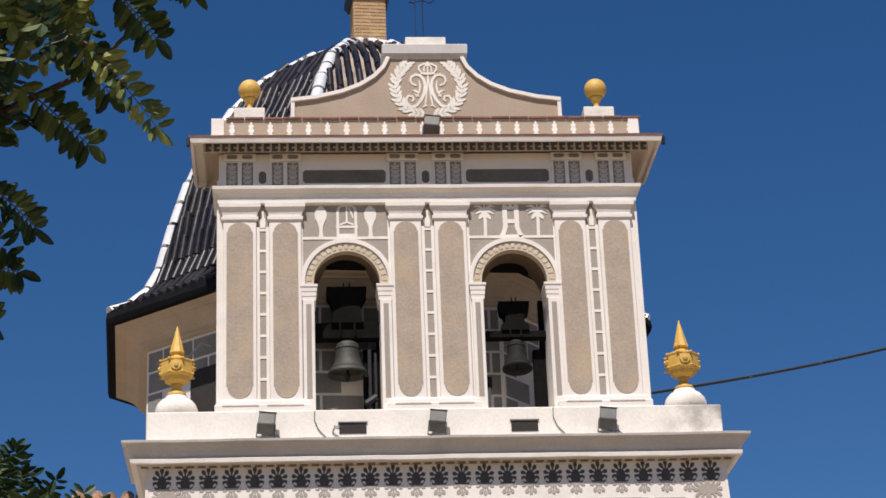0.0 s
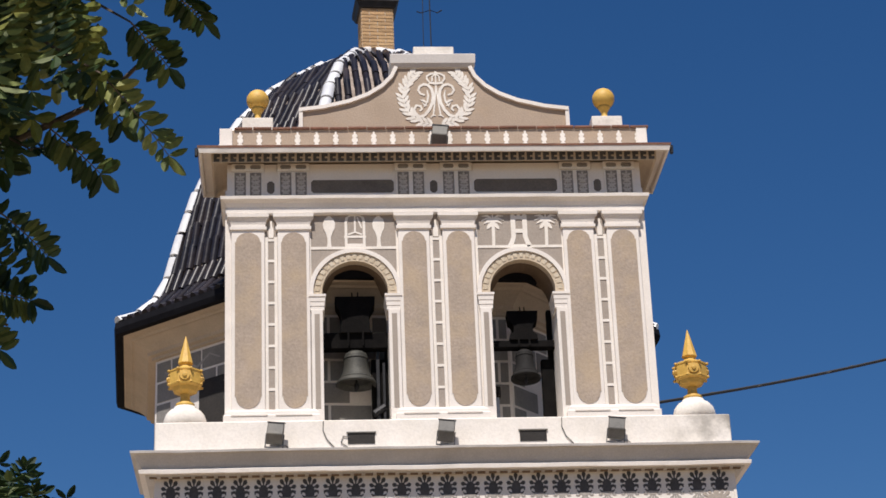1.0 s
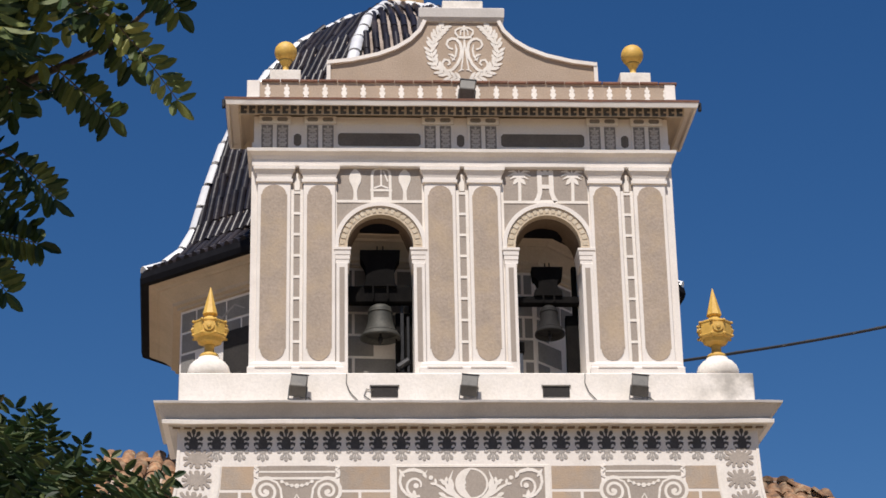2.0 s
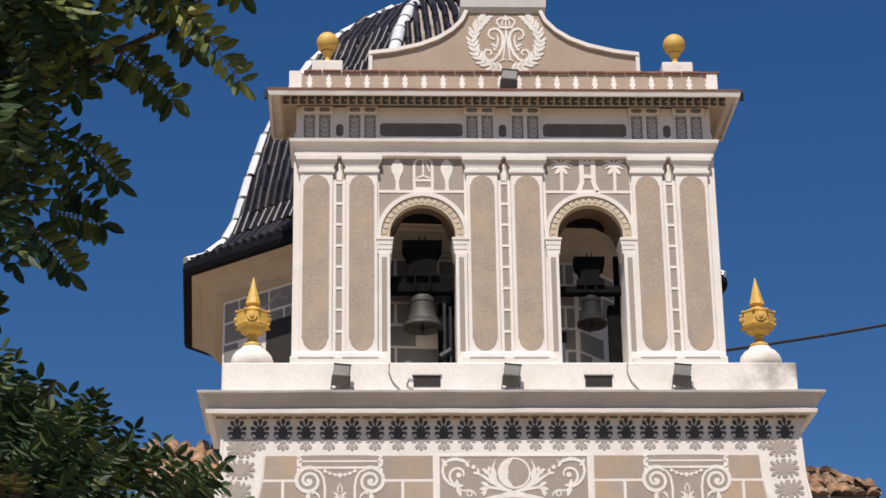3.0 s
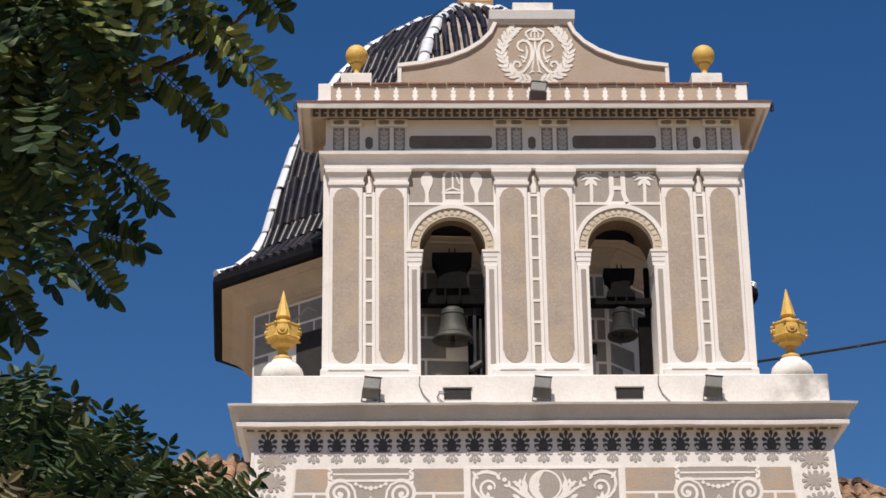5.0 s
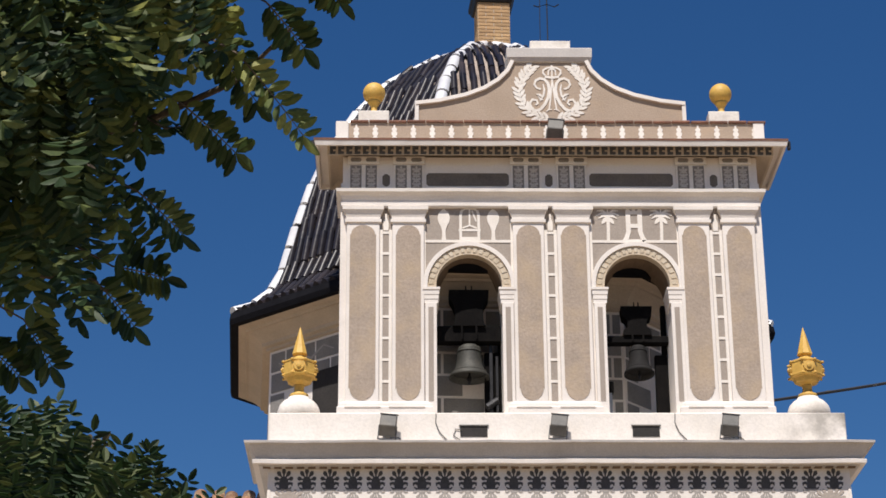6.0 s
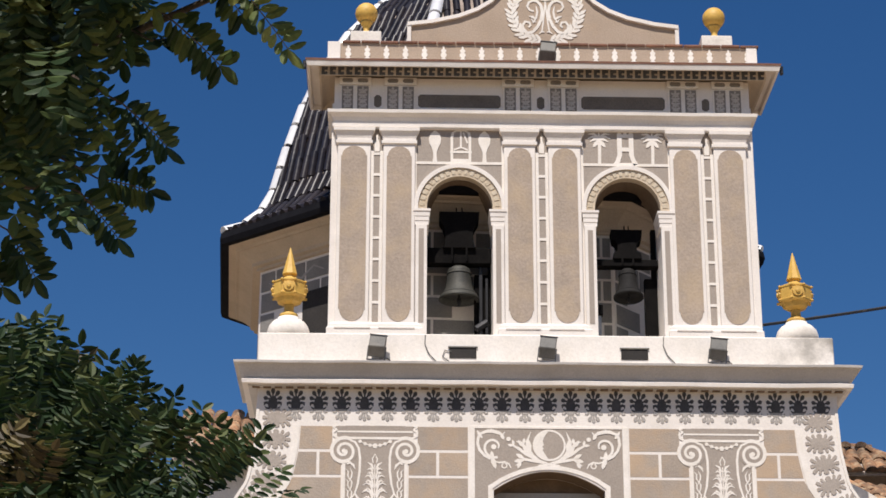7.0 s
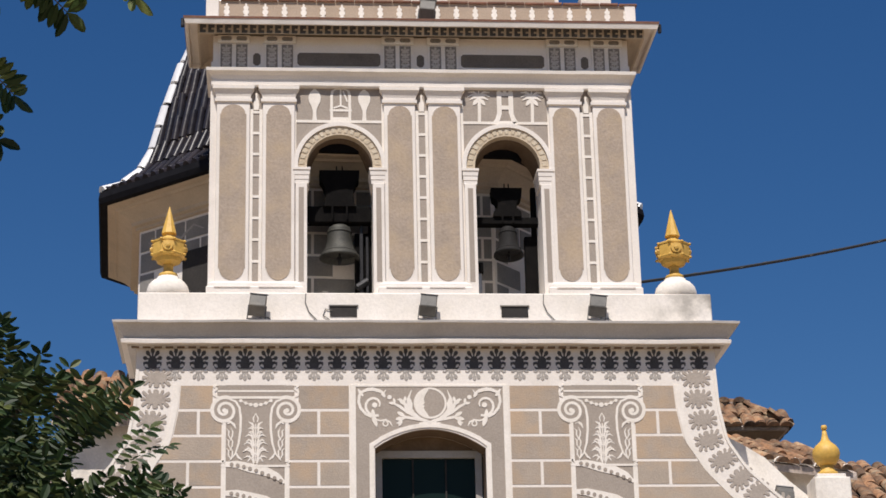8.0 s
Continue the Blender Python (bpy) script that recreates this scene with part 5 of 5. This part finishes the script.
# ---- bells ----
def bell(x, y, z_axle, scale, tall, metal, name_label, yoke, tilt, yoke_top, beam):
    b = thing("church_bell", (x, y, z_axle), name_label, "bell", "bells in the arches")
    R = Matrix.Translation((x, y, z_axle)) @ pose(0, 0, 0, tilt, 0, 0)

    def put(name, bm, m, parent, label="", smooth=False):
        bmesh.ops.transform(bm, matrix=R, verts=bm.verts)
        return part(name, bm, m, parent, label, smooth)

    s = scale
    prof = [(0.0, -0.10), (0.10, -0.105), (0.135, -0.13), (0.145, -0.16), (0.15, -0.25), (0.165, -0.34), (0.19, -0.41), (0.225, -0.46), (0.25, -0.49), (0.253, -0.515), (0.235, -0.515), (0.20, -0.45), (0.15, -0.35), (0.13, -0.2), (0.0, -0.15)]
    bd = put("bell_body", lathe(B(), [(r * s, z * tall) for r, z in prof], 32), metal, b, "aged bronze bell", True)
    for z, r in ((-0.19, 0.148), (-0.44, 0.21)):
        rg = lathe(B(), [(r * s, (z + 0.012) * tall), ((r + 0.008) * s, z * tall), ((r + 0.004) * s, (z - 0.012) * tall)], 32)
        put("moulding", rg, metal, bd, "", True)
    cl = B()
    tube(cl, [(0, 0, -0.15 * tall), (0, 0, -0.50 * tall)], 0.014 * s)
    lathe(cl, [(0.0, -0.60 * tall), (0.012 * s, -0.595 * tall), (0.03 * s, -0.54 * tall), (0.03 * s, -0.50 * tall), (0.0, -0.47 * tall)], 10)
    put("clapper", cl, IRON, b, "dark iron clapper")
    cr = B()
    for dx in (-0.05, 0.0, 0.05):
        tube(cr, [(dx * s, 0, -0.12 * s), (dx * s * 1.4, 0, -0.05 * s), (dx * s, 0, 0.02)], 0.016 * s)
    put("crown_loop", cr, metal, b)
    put("axle_beam", box(B(), -0.405, 0.405, -0.075 * s, 0.075 * s, beam[0], beam[1], 0.012), yoke, b, "beam that carries the bell")
    hs = B()
    t = yoke_top[-1][1]
    plate(hs, yoke_top + [(-a, z) for a, z in yoke_top[::-1]], -0.12 * s, 0.12 * s)
    hd = put("headstock", hs, yoke, b, "heavy shaped headstock")
    st = B()
    for dx in (-0.09, 0.09):
        box(st, dx * s - 0.012, dx * s + 0.012, -0.125 * s, -0.118 * s, -0.06, t * 0.97)
        tube(st, [(dx * s * 0.4, -0.1 * s, t), (dx * s * 0.4, -0.1 * s, t + 0.06)], 0.008)
    put("strap", st, BLACKWOOD, hd)
    return b


bell(-1.055, 0.5, 11.15, 1.02, 1.06, BRONZE, "bronze bell hanging from a black headstock in its arch", BLACKWOOD, 0,
     [(0.21, 0.12), (0.185, 0.16), (0.175, 0.30), (0.185, 0.37), (0.205, 0.42), (0.25, 0.50), (0.255, 0.607)], (-0.083, 0.135))
# second bell: the arch's shade is put into its bronze and yoke colour
bell(1.085, 0.5, 11.12, 0.76, 0.95, SHADEBRONZE, "smaller bronze bell and yoke, coloured dark for the arch shade", BLACKWOOD, -7,
     [(0.18, 0.03), (0.175, 0.10), (0.125, 0.14), (0.12, 0.22), (0.155, 0.28), (0.185, 0.30), (0.20, 0.44)], (-0.07, 0.035))
motor = thing("bell_motor", (0.72, 0.42, 10.40), "small dark bell motor box fixed to the jamb", "motor")
part("housing", box(B(), 0.64, 0.75, 0.36, 0.50, 10.38, 10.52, 0.01), BLACKWOOD, motor)
part("bracket", box(B(), 0.66, 0.73, 0.39, 0.45, 9.95, 10.385, 0.004), STEEL, motor)
ham = thing("bell_hammer", (-0.74, 0.55, 9.95), "dark iron hammer and frame beside the bell", "hammer")
part("frame", box(box(B(), -0.80, -0.76, 0.5, 0.56, 9.94, 11.05), -0.72, -0.69, 0.5, 0.56, 9.94, 10.9), IRON, ham)
part("hammer_head", tube(B(), [(-0.84, 0.5, 10.22), (-0.70, 0.52, 10.32)], 0.05, 8), IRON, ham)
part("base", box(B(), -0.86, -0.66, 0.4, 0.62, 9.945, 9.985), BLACKWOOD, ham)


# black blocks added for the dark opening and jamb shade behind the bells
post = thing("arch_shade_post", (-0.74, 0.63, 9.95), "black block standing in for shade, with a control box", "post", "bell frame posts")
part("timber", box(B(), -0.86, -0.65, 0.585, 0.69, 9.945, 10.98, 0.01), BLACKWOOD, post)
part("control_box", box(B(), -0.92, -0.70, 0.50, 0.58, 9.945, 10.06, 0.01), STEEL, post, "grey metal control box")
post = thing("arch_shade_post", (1.39, 0.63, 9.95), "black block standing in for shade in the jamb", "post", "bell frame posts")
part("timber", box(B(), 1.31, 1.472, 0.585, 0.69, 9.945, 10.95, 0.01), BLACKWOOD, post)
part("upper_timber", box(B(), 1.41, 1.472, 0.585, 0.69, 10.95, 11.62, 0.006), BLACKWOOD, post)

# ---- floodlights ----
def floodlight(x, y, z, up):
    f = thing("floodlight", (x, y, z), "small grey floodlight tilted up on a bracket", "floodlight", "floodlights on the front")
    R = Matrix.Translation((x, y, z)) @ pose(0, 0, 0, up, -7, 176)

    def put(name, bm, m, parent, label=""):
        bmesh.ops.transform(bm, matrix=R, verts=bm.verts)
        return part(name, bm, m, parent, label)

    b = B()
    side = [(-0.06, 0.05), (-0.06, 0.30), (0.0, 0.31), (0.085, 0.17), (0.035, 0.04)]
    ends = [[b.verts.new((q, y_, z_)) for y_, z_ in side] for q in (-0.10, 0.10)]
    b.faces.new(ends[0])
    b.faces.new(ends[1][::-1])
    for i in range(5):
        b.faces.new((ends[0][i], ends[0][(i + 1) % 5], ends[1][(i + 1) % 5], ends[1][i]))
    bmesh.ops.bevel(b, geom=list(b.edges), offset=0.008, segments=1, affect='EDGES')
    h = put("housing", b, LAMPGREY, f, "grey metal lamp housing")
    put("lens", box(B(), -0.085, 0.085, -0.066, -0.058, 0.07, 0.29, 0.003), LAMPGLASS, h, "dusty glass lens")
    put("visor", box(B(), -0.108, 0.108, -0.085, 0.012, 0.306, 0.318), DARKSTEEL, h)
    br = B()
    for s in (-1, 1):
        box(br, s * 0.108 - 0.005, s * 0.108 + 0.005, -0.02, 0.02, 0.0, 0.17)
    box(br, -0.112, 0.112, -0.03, 0.05, -0.004, 0.012)
    put("bracket", br, DARKSTEEL, f)
    return f


for x in (-2.09, -0.02, 2.06):
    floodlight(x, -0.22, 9.572, -14)
floodlight(0.05, -0.12, 13.60, -10)
floodlight(4.32, 0.12, 7.33, 30)

# ---- cables ----
sag = [(2.9 + 5.5 * i / 16, 2.6 + 0.6 * i / 16, 10.98 + 1.27 * i / 16 - 0.09 * math.sin(math.pi * i / 16)) for i in range(17)]
cable = thing("overhead_cable", (2.9, 2.6, 11.0), "black twisted cable slung from the gable to the street", "cable")
part("wire", tube(B(), sag, 0.021, 6), RUBBER, cable)
part("wire", tube(B(), [(x, y + 0.016 * math.sin(i * 2.1), z + 0.018 * math.cos(i * 2.1)) for i, (x, y, z) in enumerate(sag)], 0.010, 5), RUBBER, cable)
tail = [(8.4 + 12 * i / 8, 3.2 + 1.0 * i / 8, 12.23 + 3.0 * i / 8 - 0.3 * math.sin(math.pi * i / 8)) for i in range(9)]
part("wire", tube(B(), tail, 0.015, 6), RUBBER, cable)
for x, k in ((-1.46, 1), (1.46, 1), (-2.05, 0), (2.12, 0), (-1.25, 2)):
    if k == 1:
        p = [(x, 0.0, 9.99), (x - 0.03, FY - 0.012, 9.93), (x - 0.035, FY - 0.012, 9.82), (x + 0.01, FY - 0.012, 9.70), (x + 0.10, FY - 0.012, 9.60)]
    elif k == 0:
        p = [(x, -0.15, 9.62), (x + 0.1, FY - 0.012, 9.63), (x + 0.15, FY - 0.012, 9.585)]
    else:
        p = [(x + 0.08, FY - 0.012, 9.72), (x, FY - 0.012, 9.74), (x - 0.03, FY - 0.012, 9.66), (x + 0.05, FY - 0.012, 9.60)]
    wlead = thing("lamp_lead", p[0], "thin pale cable looping down the plinth", "cable", "lamp leads on the plinth")
    part("wire", tube(B(), p, 0.006, 5), LAMPGREY, wlead)


# ---- trees ----
class Leaves:
    """Gathers many folded leaflets into one mesh."""

    def __init__(self):
        self.v, self.f = [], []

    def leaflet(self, p, d, n, length, width):
        d, n = d.normalized(), n.normalized()
        s = d.cross(n).normalized()
        n = s.cross(d)
        i = len(self.v)
        fold, curl = 0.18 * width, 0.12 * length
        for a, q, h in ((0, 0, 0), (0.28, 0.42, fold), (0.62, 0.5, fold), (0.9, 0.26, fold * 0.6), (1.0, 0, 0), (0.9, -0.26, fold * 0.6), (0.62, -0.5, fold), (0.28, -0.42, fold)):
            self.v.append(p + d * (a * length) + s * (q * width) + n * (h - curl * a * a))
        self.f += [(i, i + 1, i + 2, i + 3, i + 4), (i, i + 4, i + 5, i + 6, i + 7)]

    def compound(self, rng, p, d, length, pairs, leaf, droop=0.5, slim=0.40):
        """A feather-shaped leaf from p towards d."""
        d = d.normalized()
        side = Vector((1.0, rng.uniform(-0.8, 0.8), rng.uniform(-0.45, 0.45)))
        side = (side - d * side.dot(d)).normalized()
        pts = [p.copy()]
        q = p.copy()
        for k in range(pairs):
            d = (d + Vector((0, 0, -droop / pairs))).normalized()
            q = q + d * (length / pairs)
            pts.append(q.copy())
            up = side.cross(d).normalized()
            for s in (-1, 1):
                ld = (side * s + d * rng.uniform(0.15, 0.42) + up * rng.uniform(-0.3, 0.2) + Vector((0, 0, rng.uniform(-0.25, 0.0))))
                nn = up + side * rng.uniform(-0.4, 0.4) + d * rng.uniform(-0.3, 0.3)
                k2 = leaf * rng.uniform(0.8, 1.1) * (0.8 if k == 0 else 1)
                self.leaflet(q, ld, nn, k2, k2 * slim * rng.uniform(0.9, 1.12))
        self.leaflet(q, d, side.cross(d), leaf, leaf * 0.46)
        return pts

    def mesh(self, name, material):
        me = bpy.data.meshes.new(name)
        me.from_pydata([tuple(v) for v in self.v], [], self.f)
        me.materials.append(material)
        return me


def limb(bm, pts, r0, r1, n=7):
    tube(bm, pts, r0, n, r1)


# near tree: boughs that hang into the view
rng = random.Random(4)
near = thing("locust_tree", (-4.1, -20.1, 0), "tall locust tree with hanging feather-shaped leaves", "tree")
UP = Vector((0, -0.381, 0.925))
FW = Vector((0, 0.925, 0.381))
O = Vector((-1.89, -24.67, 1.89))


def spot(a, b, d):
    """A place d metres out, a and b thousandths across and up."""
    return O + FW * d + Vector((1, 0, 0)) * ((a + 11) * d / 1000) + UP * (b * d / 1000)


tk = B()
limb(tk, [(-4.1, -20.1, -0.1), (-4.05, -20.1, 1.2), (-4.12, -20.15, 2.4), (-4.0, -20.2, 3.4)], 0.17, 0.12, 10)
part("trunk", tk, BARK, near, "rough grey-brown trunk")
lv = Leaves()
sunlit = Leaves()
tw = B()
main = spot(-150, 60, 4.7)
limb(tw, [(-4.0, -20.2, 3.3), (-3.5, -20.3, 3.8), tuple(spot(-270, 90, 4.8)), tuple(main), tuple(spot(-95, 85, 4.6)), tuple(spot(-70, 110, 4.5))], 0.022, 0.003)
limb(tw, [(-4.0, -20.2, 3.4), (-3.75, -20.25, 3.6)], 0.1, 0.03)
limb(tw, [(-4.02, -20.2, 3.2), (-3.4, -20.2, 3.4), tuple(spot(-230, 0, 4.7)), tuple(spot(-170, -10, 4.6)), tuple(spot(-140, -20, 4.6))], 0.018, 0.003)
limb(tw, [(-4.0, -20.2, 3.35), (-3.7, -20.4, 4.3), (-3.0, -20.6, 4.9), (-2.4, -20.6, 5.0)], 0.06, 0.012)
# (across, up, spread across, spread up, how many)
clumps = [(-175, 85, 60, 52, 120), (-200, 15, 48, 50, 80), (-155, -5, 34, 34, 54), (-150, 50, 36, 42, 64), (-108, 98, 34, 24, 64),
          (-205, -34, 28, 20, 16), (-240, 48, 30, 82, 48), (-180, 150, 120, 30, 90), (-300, 60, 50, 90, 40), (-80, 165, 50, 25, 26)]
for ca, cb, ra, rb, n in clumps:
    for k in range(n):
        # upper clumps mostly get the leaf colour with sunlight painted in
        into = sunlit if (ca in (-108, -80) and k % 3) or (ca == -175 and k % 6 == 0) else lv
        a, r = rng.uniform(0, 6.283), math.sqrt(rng.random())
        base = spot(ca - 31 + ra * r * math.cos(a), cb + 50 + rb * r * math.sin(a), rng.uniform(4.2, 5.3))
        d = Vector((rng.uniform(-0.5, 0.8), rng.uniform(-0.6, 0.6), rng.uniform(-1.1, -0.05)))
        into.compound(rng, base, d, rng.uniform(0.17, 0.25), rng.randint(7, 10), rng.uniform(0.044, 0.056), 0.6)
# unseen crown leaves added over the square to shade the boughs below
for _ in range(340):
    p = Vector((rng.uniform(-4.6, -1.9), rng.uniform(-22.6, -20.6), rng.uniform(4.75, 6.2)))
    lv.compound(rng, p, Vector((rng.uniform(-1, 1), rng.uniform(-1, 1), rng.uniform(-0.8, 0.2))), 0.25, 6, 0.07, 0.6)
limb(tw, [(-4.0, -20.2, 3.4), (-3.9, -20.8, 4.6), (-3.4, -21.4, 5.4), (-2.6, -21.8, 5.7)], 0.08, 0.012)
# sprays that stand clear against the sky: from (across, up) to (across, up)
sprays = [(-92, 96, -60, 49, 4.4), (-118, 72, -94, 41, 4.4), (-78, 120, -63, 92, 4.4), (-138, 30, -120, 3, 4.5), (-158, -12, -143, -40, 4.5),
          (-192, -30, -182, -58, 4.5), (-212, -40, -198, -64, 4.5), (-60, 135, -48, 114, 4.4), (-105, 100, -84, 66, 4.5), (-125, 60, -106, 52, 4.6), (-150, -5, -126, -20, 4.6)]
for a0, b0, a1, b1, d in sprays:
    p0, p1 = spot(a0 - 4, b0 + 2, d), spot(a1 - 4, b1 + 2, d)
    p1 = p0.lerp(p1, 0.86)
    pts = (sunlit if b0 > 90 and a0 > -100 and a0 < -80 else lv).compound(rng, p0, p1 - p0 + Vector((0, 0, 0.05)), (p1 - p0).length * 1.02, 11, 0.055, 0.2)
    limb(tw, [tuple(p) for p in pts], 0.0022, 0.0012, 4)
    limb(tw, [tuple(spot(a0 - 40, b0 + 22, d + 0.15)), tuple(p0)], 0.005, 0.0025, 4)
part("limb", tw, BARK, near, "thin brown boughs and twigs")
sunny = new("sunlit_leaves", sunlit.mesh("sunlit_leaves", LEAFSUN))
sunny.parent = near
sunny.matrix_parent_inverse = Matrix.Translation(-near.location)
tagged(sunny, "yellow-green feathered leaves with sunlight put into their colour")
crown = new("crown", lv.mesh("crown", LEAF))
crown.parent = near
crown.matrix_parent_inverse = Matrix.Translation(-near.location)
tagged(crown, "hanging green and yellow-green feathered leaves")

# lower tree further off
low = thing("locust_tree", (-3.9, -15.9, 0), "round-topped locust tree with dense dark green leaves", "tree")
rng = random.Random(9)
tk = B()
limb(tk, [(-3.9, -15.9, -0.1), (-3.92, -15.9, 1.2), (-3.85, -15.88, 2.6)], 0.12, 0.08, 10)
for k in range(9):
    a = k * 0.7
    limb(tk, [(-3.86, -15.88, 2.4), (-3.86 + 0.5 * math.cos(a), -15.88 + 0.5 * math.sin(a), 3.2), (-3.86 + 1.1 * math.cos(a), -15.88 + 1.0 * math.sin(a), 3.9)], 0.045, 0.008, 6)
part("trunk", tk, BARK, low, "grey-brown trunk and limbs")
lv = Leaves()
dry = Leaves()
for i in range(110):
    dv = Vector((rng.gauss(0, 1), rng.gauss(0, 1), rng.gauss(0, 1))).normalized() * rng.uniform(0.3, 1.0)
    p = Vector((-2.62 + 0.40 * dv.x, -15.25 + 0.4 * dv.y, 3.72 + 0.28 * dv.z))
    lv.compound(rng, p, dv + Vector((0.3, 0, 0.2)), rng.uniform(0.13, 0.2), 5, rng.uniform(0.06, 0.08), 0.5)
for i in range(4600):
    u, a = rng.uniform(-0.5, 1.0), rng.uniform(0, 6.283)
    r = rng.uniform(0.55, 0.97)
    h = math.sqrt(max(0, 1 - u * u))
    dv = Vector((h * math.cos(a), h * math.sin(a), u))
    lump = 1 + 0.10 * noise.noise(dv * 3.1) + 0.06 * noise.noise(dv * 8)
    p = Vector((-3.60 + 1.40 * dv.x * r * lump, -15.9 + 1.5 * dv.y * r * lump, 3.29 + 1.20 * dv.z * r * lump))
    if p.x > -2.95 and p.z < 4.1 and noise.noise(p * 4.0) > -0.26:
        continue                             # thin, gappy skirt of the crown
    d = dv * 0.8 + Vector((rng.uniform(-.8, .8), rng.uniform(-.8, .8), rng.uniform(0.2, 1.2)))
    (dry if noise.noise(p * 1.7 + Vector((3.3, 0, 1.2))) > 0.42 and i % 3 else lv).compound(rng, p, d, rng.uniform(0.17, 0.26), rng.randint(7, 9), rng.uniform(0.058, 0.076), 0.45, 0.34)
crown = new("crown", lv.mesh("crown", LEAFLOW))
crown.parent = low
crown.matrix_parent_inverse = Matrix.Translation(-low.location)
tagged(crown, "dense dark green feathered leaves")
withered = new("withered_leaves", dry.mesh("withered_leaves", LEAFDRY))
withered.parent = low
withered.matrix_parent_inverse = Matrix.Translation(-low.location)
tagged(withered, "brown and yellowed withered leaves")
